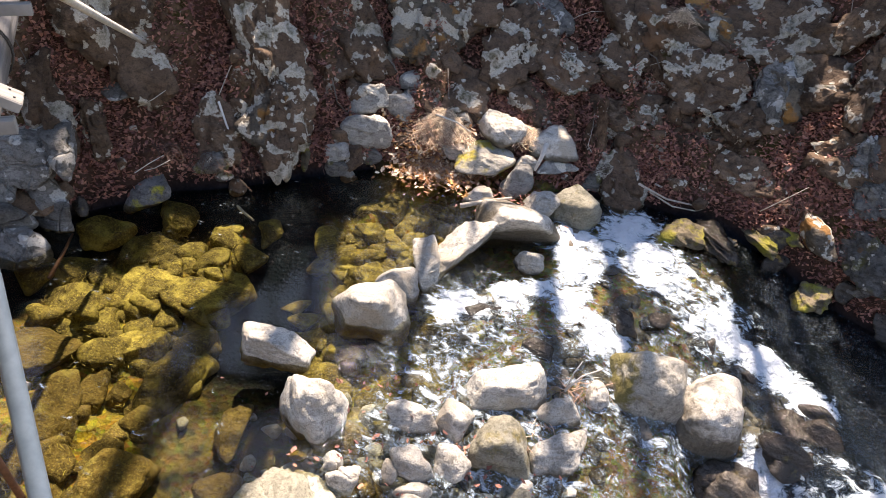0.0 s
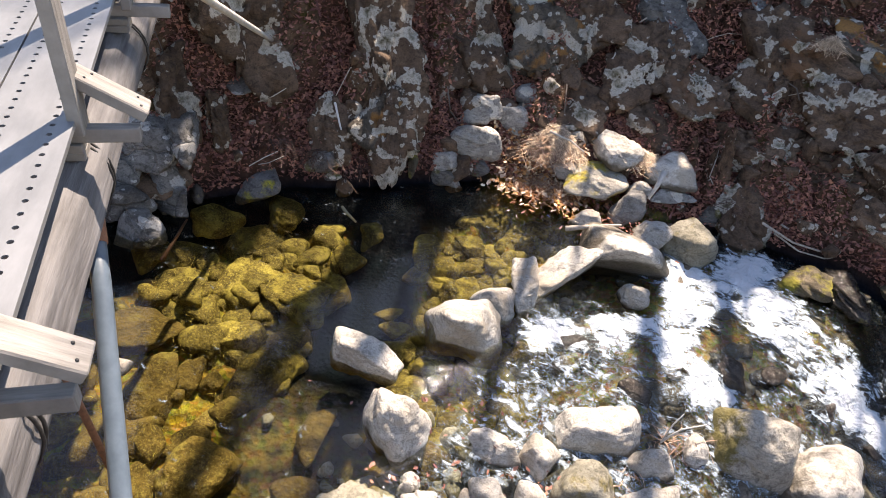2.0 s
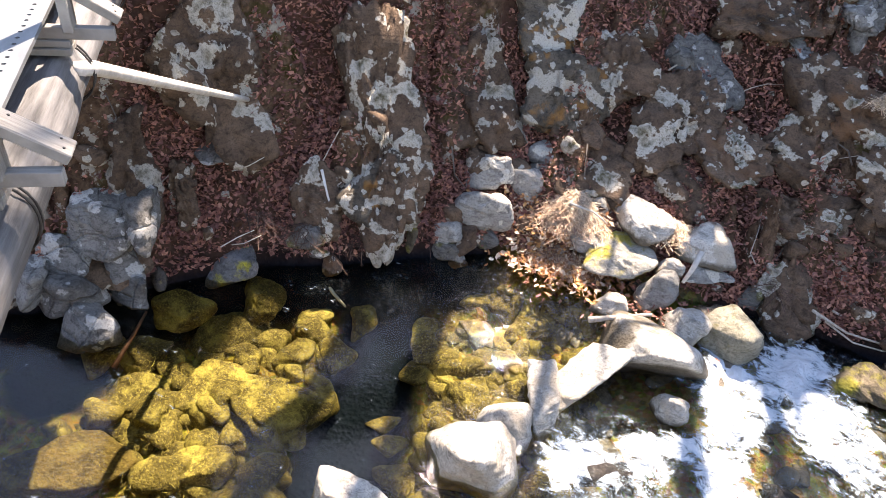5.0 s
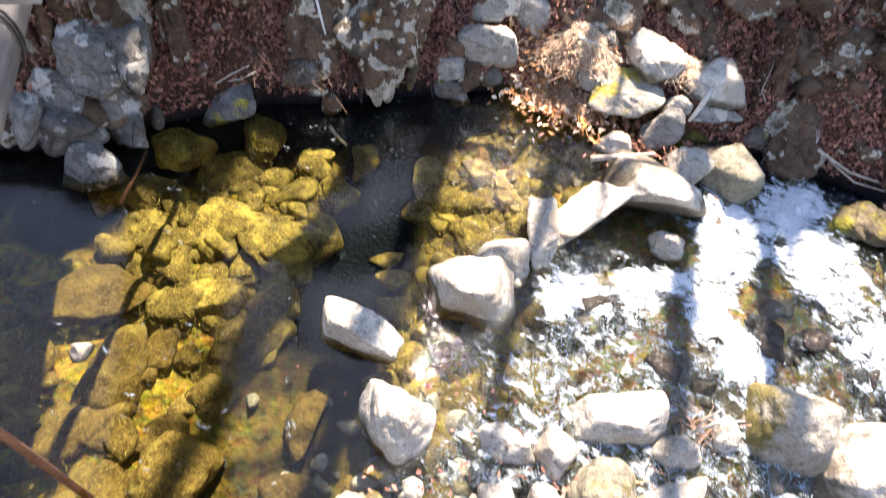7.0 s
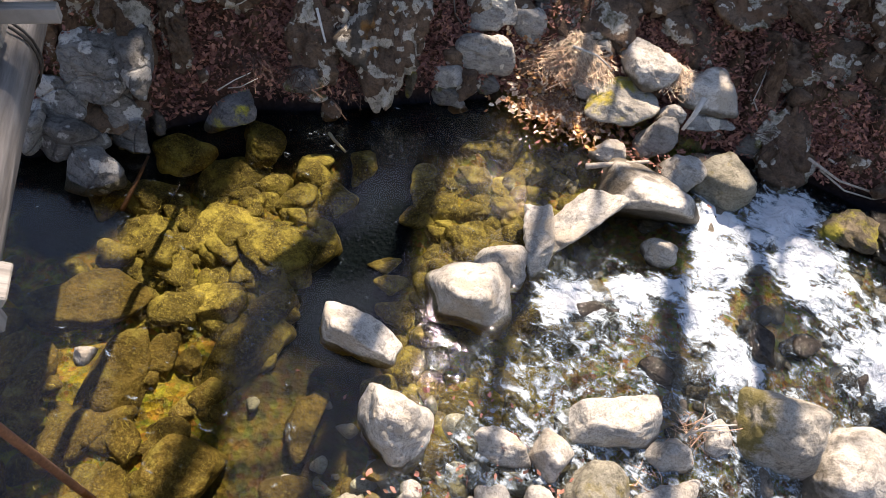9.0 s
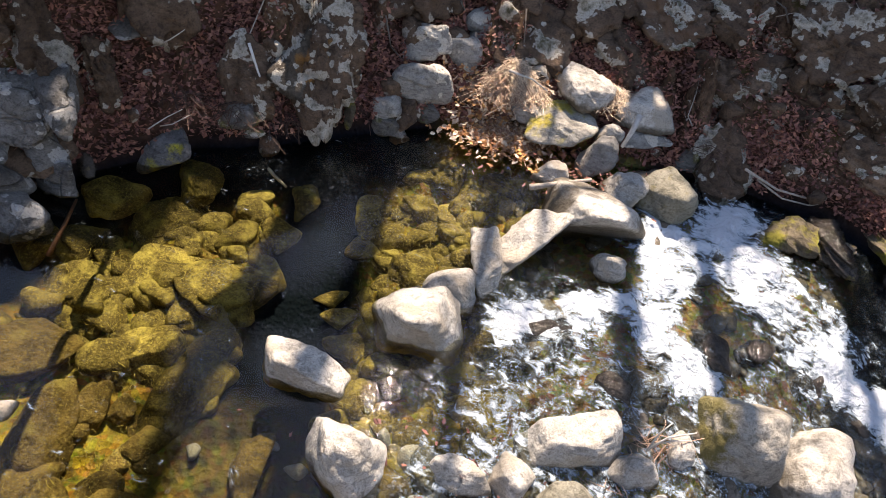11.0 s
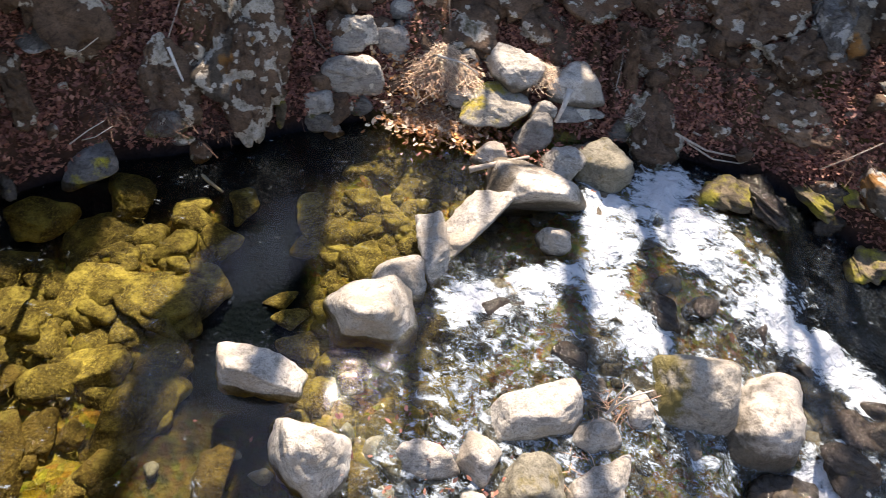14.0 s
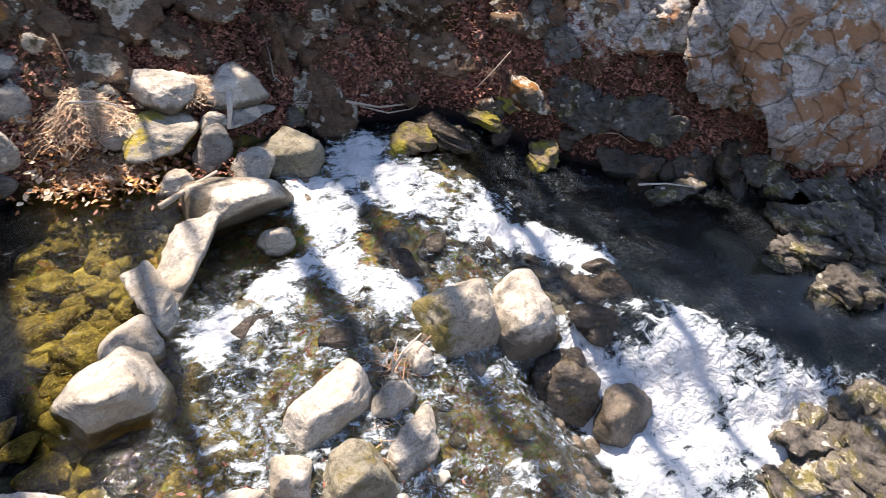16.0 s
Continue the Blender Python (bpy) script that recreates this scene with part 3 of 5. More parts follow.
def foam_and_glint_at(x, y):
    a = near_line(x, y, [(1.14, 5.6), (0.86, 4.95), (0.4, 4.5), (0.1, 4.35)])
    b = near_line(x, y, [(1.6, 5.95), (2.1, 5.3), (2.5, 4.98)])
    c = near_line(x, y, [(2.4, 5.0), (2.93, 4.7), (3.3, 4.35)])
    e = near_line(x, y, [(0.95, 4.9), (1.06, 4.45), (1.5, 4.3)])
    g = near_line(x, y, [(0.35, 4.55), (-0.05, 4.2)])
    lip = np.interp(x, (2.7, 2.95, 3.65, 4.6, 6.0), (3.85, 3.95, 3.75, 2.8, 2.2)) - y
    here = sm(2.5, 2.72, x) * sm(2.5, 1.8, lip)
    fall = (0.5 * sm(-0.04, 0.08, lip) + 0.55 * sm(0.1, 0.6, lip)) * here
    f = np.maximum.reduce([1.0 * sm(0.62, 0.0, a), 1.0 * sm(0.75, 0.0, b), 0.95 * sm(0.42, 0.0, c), 0.85 * sm(0.45, 0.0, e), 0.65 * sm(0.3, 0.0, g), fall])
    # foam patch painted in for silvery sky reflection and sparkle
    k = np.hypot((x - 1.5) / 0.75, (y - 2.75) / 0.7)
    f = np.maximum(f, 0.42 * sm(1.1, 0.3, k))
    # riffle foam also stands in for sun sparkle on the ripples
    riffle = 0.36 * np.maximum(sm(-0.5, 0.0, x) * sm(5.2, 4.2, y), sm(-1.0, 0.1, x) * sm(4.0, 3.6, y)) * sm(3.2, 2.0, x)
    lump = np.array([noise.fractal(Vector((a * 2.6, b * 2.6, 4.4)), 1.0, 2.0, 4) for a, b in zip(np.ravel(x), np.ravel(y))]).reshape(np.shape(x))
    f = f * sm(0.16, 0.42, near_line(x, y, [(0.0, 4.75), (0.3, 4.95), (0.6, 5.1)]))
    return np.clip(np.maximum(f, riffle) + 0.8 * lump * np.clip(f + 0.1, 0, 0.8), 0, 1.2)


def chop_at(x, y):
    return np.clip(0.6 * np.maximum(sm(-0.45, 0.15, x) * sm(5.0, 4.2, y), sm(-1.0, 0.3, x) * sm(4.1, 3.6, y)) * sm(3.1, 2.2, x) + 0.7 * np.clip(foam_and_glint_at(x, y) - 0.1, 0, 1) * sm(-0.75, -0.3, x) + 0.14 * sm(2.8, 3.4, x) + 0.05 * sm(4.5, 5.2, y), 0, 1)


def ripples(x, y):
    f, c = foam_and_glint_at(x, y), chop_at(x, y)
    n1 = np.array([noise.noise(Vector((a * 5, b * 5, 1.7))) for a, b in zip(np.ravel(x), np.ravel(y))]).reshape(np.shape(x))
    n2 = np.array([noise.noise(Vector((a * 12, b * 9, 7.7))) for a, b in zip(np.ravel(x), np.ravel(y))]).reshape(np.shape(x))
    return level(x, y) + (0.05 * n1 + 0.03 * n2) * c + (0.03 + 0.06 * n1) * f


wx, wy = graded(-25, -5.5, 7.0, 25, 0.045, 14), np.arange(0.2, 7.2, 0.045)
water, verts = sheet("water", wx, wy, ripples, WATER)
colour_layer(water, "flow", np.stack([foam_and_glint_at(verts[:, 0], verts[:, 1]), chop_at(verts[:, 0], verts[:, 1]), sm(4.4, 5.2, verts[:, 1]) * sm(0.2, -0.3, verts[:, 0]) * sm(-2.9, -2.3, verts[:, 0]) + 0.5 * sm(2.9, 3.6, verts[:, 0])], 1))
tagged(water, "clear shallow stream with white foaming riffles", "water", kind="structure")

LABELS = {
    "pale": "pale grey water-worn %s standing in the stream",
    "grey": "smooth grey %s at the foot of the bank",
    "mossy": "rounded buff %s with moss on its flank",
    "wet": "dark wet %s in the rushing water",
    "damp": "rounded brown %s, wet and shining beside the fall",
    "wetline": "large pale %s, wet and stained below",
    "algae": "sunken %s coated in golden algae",
    "silt": "sunken brown %s filmed with silt",
    "lichen": "cracked grey %s with pale lichen",
    "slab": "dark bank %s blotched with white lichen",
    "orange": "rust-stained bank %s with grey lichen",
    "face": "broad cracked grey rock %s",
    "ledge": "layered dark %s with moss and lichen",
    "brown": "dark brown bank %s with a little lichen",
    "crest": "large %s, pale on its crest, dark and wet below",
    "banded": "pale %s of the pile with a yellow-green moss band",
    "flank": "big rounded buff %s with moss on one flank",
    "moss": "yellow-green mossy %s on the bank's foot",
    "mosstop": "dark %s with bright moss on its tip",
}


BALLS = {}


def ball(fineness):
    """Corner directions and triangles of a fine ball."""
    if fineness not in BALLS:
        bm = bmesh.new()
        bmesh.ops.create_icosphere(bm, subdivisions=fineness, radius=1.0)
        BALLS[fineness] = (np.array([v.co[:] for v in bm.verts]), [[v.index for v in f.verts] for f in bm.faces])
        bm.free()
    return BALLS[fineness]


def hewn(dirs, planes, p):
    """Points of a block bounded by planes (normal, distance), its edges rounder for a small p."""
    n = np.array([v for v, _ in planes])
    far = np.array([f for _, f in planes])
    k = np.clip(dirs @ n.T / far, 0, None)
    pts = dirs * ((k ** p).sum(1) ** (-1 / p))[:, None]
    low, high = pts.min(0), pts.max(0)
    return (pts - (low + high) / 2) / ((high - low) / 2)


ROUND = (6, 40, 119, 120, 172, 173)
# faces that give single stones their shape: (edge sharpness, [(way it faces, distance)])
FACETS = {
    1: (12, [((-0.12, 0.35, 0.93), 0.62), ((0.12, -0.95, -0.12), 0.50), ((-0.75, -0.6, 0.15), 0.72), ((0.75, -0.55, 0.25), 0.74), ((0.75, 0.25, 0.65), 0.78), ((-0.7, 0.3, 0.6), 0.86)]),
    2: (7, [((-0.1, 0.2, 0.95), 0.6), ((0.1, -0.9, 0.4), 0.7), ((0.7, -0.3, 0.6), 0.8), ((-0.7, 0.1, 0.6), 0.8)]),
    3: (12, [((-0.45, 0.0, 0.9), 0.6), ((0.5, -0.8, 0.2), 0.75), ((-0.3, 0.9, 0.2), 0.85), ((0.9, 0.2, 0.0), 0.8)]),
    4: (22, [((-0.35, 0.1, 0.92), 0.5), ((0.7, -0.6, -0.4), 0.45), ((-0.4, -0.9, 0.1), 0.85), ((0.3, 0.9, 0.2), 0.9)]),
    5: (14, [((-0.04, 0.32, 0.93), 0.48), ((0.22, -0.82, -0.52), 0.22), ((0.8, -0.15, 0.5), 0.78), ((-0.75, -0.2, 0.55), 0.80), ((-0.5, -0.85, 0.0), 0.8), ((0.4, 0.7, 0.6), 0.8)]),
    7: (13, [((-0.05, 0.3, 0.93), 0.45), ((0.2, -0.95, 0.05), 0.5), ((0.62, -0.05, 0.78), 0.50), ((-0.9, -0.3, 0.2), 0.82), ((-0.2, 0.9, 0.3), 0.8)]),
    8: (8, [((-0.15, 0.1, 0.97), 0.68), ((0.1, -0.75, 0.65), 0.68), ((0.8, -0.3, 0.45), 0.8), ((-0.75, -0.35, 0.5), 0.78), ((0.1, 0.85, 0.5), 0.78), ((-0.5, -0.85, 0.0), 0.82)]),
    11: (10, [((0.0, 0.1, 0.98), 0.55), ((0.05, -0.85, 0.5), 0.55), ((0.85, -0.2, 0.4), 0.8), ((-0.8, -0.4, 0.3), 0.75), ((0.3, -0.95, 0.0), 0.7)]),
    14: (9, [((-0.05, 0.1, 0.98), 0.7), ((0.2, -0.9, 0.15), 0.8), ((-0.1, 0.9, 0.2), 0.8), ((0.85, 0.0, 0.4), 0.78), ((-0.85, 0.2, 0.4), 0.8)]),
    16: (5, [((0.05, -0.38, 0.92), 0.66), ((-0.9, -0.25, 0.3), 0.84), ((0.92, -0.15, 0.3), 0.86), ((0.0, 0.65, 0.75), 0.86), ((0.05, -0.97, 0.15), 0.84)]),
    17: (4.5, [((0.0, 0.10, 0.99), 0.85), ((0.1, -0.97, 0.1), 0.9), ((0.9, -0.2, 0.25), 0.95), ((-0.8, 0.2, 0.4), 0.95)]),
    176: (3.2, [((0.1, 0.0, 1.0), 1.2)]),
    177: (4.5, [((-0.2, 0.1, 0.95), 0.9), ((0.2, -0.95, 0.2), 0.95)]),
    39: (7, [((0.1, -0.1, 0.97), 0.6), ((0.1, -0.9, 0.35), 0.66), ((0.85, 0.1, 0.45), 0.8), ((-0.8, 0.2, 0.5), 0.84)]),
    42: (9, [((-0.3, -0.1, 0.93), 0.55), ((-0.35, -0.9, 0.1), 0.7), ((0.75, -0.6, 0.0), 0.8), ((0.6, 0.4, 0.3), 0.8)]),
}


def rock(name, kind, at, size, yaw, lean, seed):
    """One stone: a block hewn by random planes and roughened, its z axis leaned with the slope."""
    rnd = random.Random(seed * 7 + 1)
    a, b, h = size
    sunken = kind in ("algae", "silt")
    if sunken:
        a, b, h = 1.12 * a, 1.12 * b, 0.8 * h
    big = max(a, b)
    dirs, tris = ball(5 if big > 0.22 and seed < 300 else 4 if big > 0.09 else 3)
    slab = name in ("outcrop", "slab_stone")
    up = Vector((lean[0], lean[1], math.sqrt(max(0.05, 1 - lean[0] ** 2 - lean[1] ** 2)))).normalized()
    side = Vector((math.cos(radians(yaw)), math.sin(radians(yaw)), 0))
    side = (side - up * side.dot(up)).normalized()
    turn = Matrix((side, up.cross(side), up)).transposed()
    outcrop = name == "outcrop"
    planes = [((s * (i == 0), s * (i == 1), s * (i == 2)), 1.12 if outcrop else 1.06 if slab else 1.35) for i in range(3) for s in (-1, 1)]
    for _ in range(8 if outcrop else 8 if slab else 13):
        v = Vector((rnd.gauss(0, 1), rnd.gauss(0, 1), rnd.gauss(0, 0.7))).normalized()
        planes.append((v[:], rnd.uniform(0.72, 1.05) if outcrop else rnd.uniform(0.85, 1.0) if seed in ROUND else rnd.uniform(0.70, 1.0)))
    planes.append((Vector((rnd.uniform(-0.3, 0.3), rnd.uniform(-0.3, 0.3), 1)).normalized()[:], rnd.uniform(0.35, 0.5) if sunken else rnd.uniform(0.55, 0.75)))
    if not slab and not sunken and seed != 16:
        front = turn.transposed() @ Vector((rnd.uniform(-0.35, 0.35), -1.0, rnd.uniform(0.1, 0.5)))
        planes.append((front.normalized()[:], rnd.uniform(0.32, 0.55)))
    p = 5.5 if seed in ROUND else 11 if sunken else rnd.uniform(15, 22) if outcrop else rnd.uniform(10, 14) if slab else rnd.uniform(7, 11)
    if seed in FACETS:
        p, cuts = FACETS[seed]
        planes = planes[:6] + [((turn.transposed() @ Vector(v)).normalized()[:], far) for v, far in cuts]
    if kind == "mossy" and h > 0.15:
        p = 6.0
    block = hewn(dirs, planes, p)
    if not outcrop and seed not in FACETS:
        block[:, :2] = block[:, :2] * (1 - rnd.uniform(0.08, 0.3) * block[:, 2:]) + block[:, 2:] * np.array([rnd.uniform(-0.2, 0.2), rnd.uniform(-0.05, 0.2)])
        block /= np.abs(block).max(0)
    block = block * np.array([0.98 * a, 0.98 * b, 0.88 * h])
    off = Vector((seed * 3.7, seed * 1.3, seed * 5.1))
    craggy = outcrop and kind in ("slab", "lichen", "face", "orange", "ledge", "brown")
    fit = min(1.0, big / 0.3) * (0.6 if seed in FACETS else 1.0)
    pts = []
    for d, q in zip(dirs, block):
        d, q = Vector(d), Vector(q)
        low = noise.fractal(q * (1.3 / max(big, 0.12)) + off, 1.0, 2.0, 3)
        q = q * (1 + (0.16 if outcrop else 0.13) * low)
        rough = noise.fractal(q * 9 + off, 0.8, 2.1, 4)
        strata = Vector((q.x * 2.0 + q.y * 0.8, q.y * 2.0, q.z * 11 + q.x * 3.0)) * (1.6 if slab else 1.2)
        ridge = noise.ridged_multi_fractal(strata + off, 1.0, 2.0, 3, 1.0, 2.0) - 1.0
        if craggy and big > 0.5:
            far, pt = noise.voronoi(Vector((q.x * 2.1, q.y * 2.1, q.z * 2.1)) + off + Vector((low, rough, low)) * 0.3)
            own = noise.cell_vector(pt[0] * 6.1)
            q = q + d * (0.15 * (own.x - 0.5) * min(1.0, (far[1] - far[0]) * 9) - 0.05 * max(0.0, 0.1 - far[1] + far[0]) / 0.1)
        if craggy:
            far, _ = noise.voronoi(Vector((q.x * 5.5, q.y * 3.2, q.z * 5.5)) + off + Vector((low, low, rough)) * 0.4)
            gap = far[1] - far[0]
            q = q + d * (0.06 * (noise.cell(Vector((q.x * 4.2, q.y * 2.6, q.z * 4.2)) + off) - 0.3) * min(1.0, gap * 6) - 0.045 * max(0.0, 0.16 - gap) / 0.16) * min(1.0, big / 0.4)
        pts.append((q + d * ((0.014 if sunken else 0.016) * rough + (0.040 if slab else 0.010 if sunken else 0.012) * ridge) * fit)[:])
    me = bpy.data.meshes.new(name)
    me.from_pydata(pts, [], tris)
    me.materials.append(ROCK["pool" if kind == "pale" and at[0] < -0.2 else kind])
    me.shade_smooth()
    ob = new(name, me)
    ob.matrix_world = Matrix.Translation(at) @ turn.to_4x4()
    noun = {"slab_stone": "slab of stone", "outcrop": "outcrop"}.get(name, name)
    return tagged(ob, LABELS[kind] % noun, "rock", group="rocks of the stream" if name != "outcrop" else "outcrops of the bank")


# stones and outcrops
rock("boulder", "pale", (-0.65, 3.97, 0.05), (0.345, 0.25, 0.30), 12, (0.00, 0.00), 1)
rock("boulder", "pale", (-0.50, 4.32, 0.04), (0.205, 0.167, 0.142), 19, (0.00, 0.00), 2)
rock("slab_stone", "pale", (-0.30, 4.73, 0.05), (0.115, 0.36, 0.12), 19, (-0.30, -0.15), 3)
rock("slab_stone", "pale", (-0.03, 4.99, 0.03), (0.452, 0.185, 0.17), 62, (-0.25, -0.20), 4)
rock("boulder", "crest", (0.50, 5.46, 0.10), (0.48, 0.34, 0.38), -4, (0.00, 0.00), 5)
rock("stone", "pale", (0.66, 5.02, 0.05), (0.135, 0.125, 0.14), 19, (0.00, 0.00), 6)
rock("slab_stone", "pale", (-1.24, 3.30, 0.05), (0.324, 0.168, 0.165), -15, (0.00, 0.00), 7)
rock("boulder", "pale", (-0.75, 2.79, 0.08), (0.248, 0.252, 0.286), 16, (0.00, 0.00), 8)
rock("stone", "pale", (-0.07, 2.95, 0.01), (0.226, 0.118, 0.112), 16, (0.00, 0.00), 9)
rock("stone", "pale", (0.25, 3.05, -0.01), (0.158, 0.181, 0.137), -9, (0.00, 0.00), 10)
rock("boulder", "pale", (0.59, 3.42, -0.01), (0.359, 0.154, 0.177), 28, (0.00, 0.00), 11)
rock("stone", "pale", (1.05, 3.44, -0.10), (0.218, 0.150, 0.180), 27, (0.00, 0.00), 12)
rock("stone", "pale", (1.35, 3.71, -0.13), (0.098, 0.143, 0.108), 16, (0.00, 0.00), 13)
rock("boulder", "mossy", (0.62, 2.97, -0.09), (0.25, 0.26, 0.23), 37, (0.00, 0.00), 14)
rock("stone", "pale", (1.10, 3.10, -0.18), (0.302, 0.149, 0.141), 45, (0.00, 0.00), 15)
rock("boulder", "flank", (1.81, 3.97, -0.19), (0.380, 0.280, 0.440), 8, (0.00, 0.00), 16)
rock("boulder", "wetline", (2.34, 3.95, -0.50), (0.38, 0.34, 0.52), 12, (0.00, 0.00), 17)
rock("slab_stone", "wet", (3.07, 4.00, -0.35), (0.249, 0.193, 0.069), 16, (0.00, 0.00), 18)
rock("slab_stone", "wet", (3.01, 3.69, -0.37), (0.213, 0.194, 0.072), 10, (0.00, 0.00), 19)
rock("boulder", "wet", (2.56, 3.47, -0.61), (0.312, 0.246, 0.198), 15, (0.00, 0.00), 20)
rock("stone", "wet", (0.28, 4.26, -0.02), (0.242, 0.099, 0.031), 31, (0.00, 0.00), 21)
rock("stone", "pale", (0.03, 2.61, -0.05), (0.170, 0.136, 0.128), 26, (0.00, 0.00), 22)
rock("stone", "pale", (0.29, 2.71, -0.08), (0.137, 0.150, 0.130), 37, (0.00, 0.00), 23)
rock("stone", "pale", (-0.36, 2.36, -0.02), (0.105, 0.107, 0.101), 15, (0.00, 0.00), 24)
rock("stone", "silt", (-0.74, 2.53, -0.05), (0.085, 0.073, 0.052), 16, (0.00, 0.00), 25)
rock("stone", "pale", (-0.50, 2.44, -0.00), (0.068, 0.058, 0.055), 15, (0.00, 0.00), 26)
rock("stone", "pale", (0.08, 2.44, -0.10), (0.149, 0.083, 0.079), 26, (0.00, 0.00), 27)
rock("stone", "silt", (-0.25, 2.41, -0.11), (0.077, 0.071, 0.051), 15, (0.00, 0.00), 28)
rock("stone", "pale", (-0.10, 2.52, -0.05), (0.070, 0.098, 0.071), 15, (0.00, 0.00), 29)
rock("boulder", "grey", (-1.45, 6.59, 0.61), (0.324, 0.147, 0.227), 25, (0.00, 0.00), 30)
rock("stone", "grey", (-1.11, 6.71, 0.53), (0.186, 0.146, 0.205), 25, (0.00, 0.00), 31)
rock("boulder", "grey", (-1.39, 6.32, 0.37), (0.306, 0.142, 0.239), 24, (0.00, 0.00), 32)
rock("stone", "grey", (-1.61, 6.05, 0.21), (0.161, 0.140, 0.123), 23, (0.00, 0.00), 33)
rock("stone", "grey", (-1.55, 5.98, 0.03), (0.162, 0.103, 0.063), 22, (0.00, 0.00), 34)
rock("stone", "grey", (-1.00, 7.05, 0.70), (0.150, 0.240, 0.124), 26, (0.00, 0.00), 35)
rock("boulder", "banded", (-0.04, 6.50, 0.20), (0.367, 0.311, 0.160), 22, (0.00, 0.00), 36)
rock("stone", "pale", (-0.38, 6.52, 0.22), (0.148, 0.130, 0.113), 23, (0.00, 0.00), 37)
rock("stone", "pale", (0.08, 6.81, 0.47), (0.293, 0.257, 0.142), -8, (0.00, 0.00), 38)
rock("boulder", "pale", (0.71, 6.86, 0.42), (0.31, 0.24, 0.14), 7, (0.00, 0.00), 39)
rock("stone", "grey", (0.40, 6.31, 0.15), (0.20, 0.17, 0.20), 22, (0.00, 0.00), 40)
rock("stone", "pale", (0.69, 5.97, 0.12), (0.233, 0.188, 0.166), 21, (0.00, 0.00), 41)
rock("stone", "mossy", (1.07, 6.03, 0.13), (0.25, 0.24, 0.21), 47, (0.00, 0.00), 42)
rock("stone", "pale", (-0.00, 5.94, 0.08), (0.166, 0.127, 0.113), 21, (0.00, 0.00), 43)
rock("stone", "pale", (0.44, 6.53, 0.27), (0.150, 0.108, 0.094), 22, (0.00, 0.00), 44)
rock("stone", "grey", (0.79, 6.68, 0.24), (0.252, 0.132, 0.055), 22, (0.00, 0.00), 45)
rock("slab_stone", "moss", (2.23, 6.13, 0.03), (0.292, 0.267, 0.086), -6, (0.00, 0.00), 46)
rock("slab_stone", "wet", (2.62, 6.12, 0.03), (0.192, 0.378, 0.102), 20, (0.00, 0.00), 47)
rock("slab_stone", "moss", (3.10, 6.31, 0.06), (0.141, 0.340, 0.076), 20, (0.00, 0.00), 48)
rock("boulder", "orange", (3.60, 6.30, 0.26), (0.18, 0.34, 0.20), 20, (0.00, -0.20), 49)
rock("slab_stone", "moss", (3.74, 5.89, -0.23), (0.220, 0.236, 0.076), 18, (0.00, 0.00), 50)
rock("slab_stone", "moss", (3.36, 6.30, 0.18), (0.084, 0.280, 0.046), 20, (0.00, 0.00), 51)
rock("boulder", "lichen", (-3.92, 4.32, 0.60), (0.268, 0.259, 0.251), 7, (0.00, 0.00), 52)
rock("boulder", "lichen", (-3.77, 4.56, 0.67), (0.225, 0.508, 0.203), 31, (0.00, 0.00), 53)
rock("boulder", "lichen", (-4.11, 4.02, 0.43), (0.246, 0.230, 0.172), 47, (0.00, 0.00), 54)
rock("boulder", "lichen", (-3.82, 4.26, 0.32), (0.216, 0.203, 0.154), 29, (0.00, 0.00), 55)
rock("boulder", "lichen", (-4.04, 3.93, 0.15), (0.338, 0.311, 0.239), 28, (0.00, 0.00), 56)
rock("boulder", "lichen", (-3.77, 4.21, 0.11), (0.229, 0.226, 0.174), 29, (0.00, 0.00), 57)
rock("boulder", "lichen", (-4.23, 3.81, 0.27), (0.162, 0.242, 0.183), 29, (0.00, 0.00), 58)
rock("boulder", "lichen", (-3.74, 3.79, 0.05), (0.249, 0.245, 0.156), 28, (0.00, 0.00), 59)
rock("stone", "mosstop", (-3.14, 4.84, 0.05), (0.228, 0.284, 0.157), -29, (0.00, 0.00), 60)
rock("outcrop", "slab", (-3.59, 5.41, 1.50), (0.50, 0.85, 0.18), 62, (0.76, -0.44), 61)
rock("outcrop", "slab", (-2.32, 6.03, 0.87), (0.385, 1.146, 0.204), 33, (0.56, -0.58), 62)
rock("outcrop", "slab", (-2.75, 5.49, 0.53), (0.232, 0.393, 0.106), 23, (0.44, -0.66), 63)
rock("outcrop", "slab", (-1.81, 7.04, 1.25), (0.46, 0.68, 0.16), 45, (0.48, -0.63), 64)
rock("outcrop", "orange", (-1.02, 7.48, 1.22), (0.42, 0.42, 0.19), 22, (0.21, -0.74), 65)
rock("outcrop", "slab", (-0.60, 7.95, 1.40), (0.32, 0.42, 0.16), 23, (0.27, -0.67), 66)
rock("outcrop", "slab", (0.12, 7.80, 1.08), (0.44, 0.60, 0.14), -6, (0.06, -0.58), 67)
rock("outcrop", "brown", (0.68, 7.67, 0.97), (0.365, 0.446, 0.113), 20, (0.03, -0.41), 68)
rock("outcrop", "slab", (1.33, 8.00, 1.14), (0.315, 0.492, 0.129), -22, (-0.07, -0.48), 69)
rock("outcrop", "brown", (-0.54, 7.13, 0.71), (0.429, 0.403, 0.116), 10, (0.23, -0.52), 70)
rock("outcrop", "brown", (0.74, 9.10, 1.93), (0.710, 0.353, 0.110), 19, (0.03, -0.46), 71)
rock("outcrop", "orange", (-1.37, 7.88, 1.72), (0.375, 0.342, 0.170), 45, (0.36, -0.64), 72)
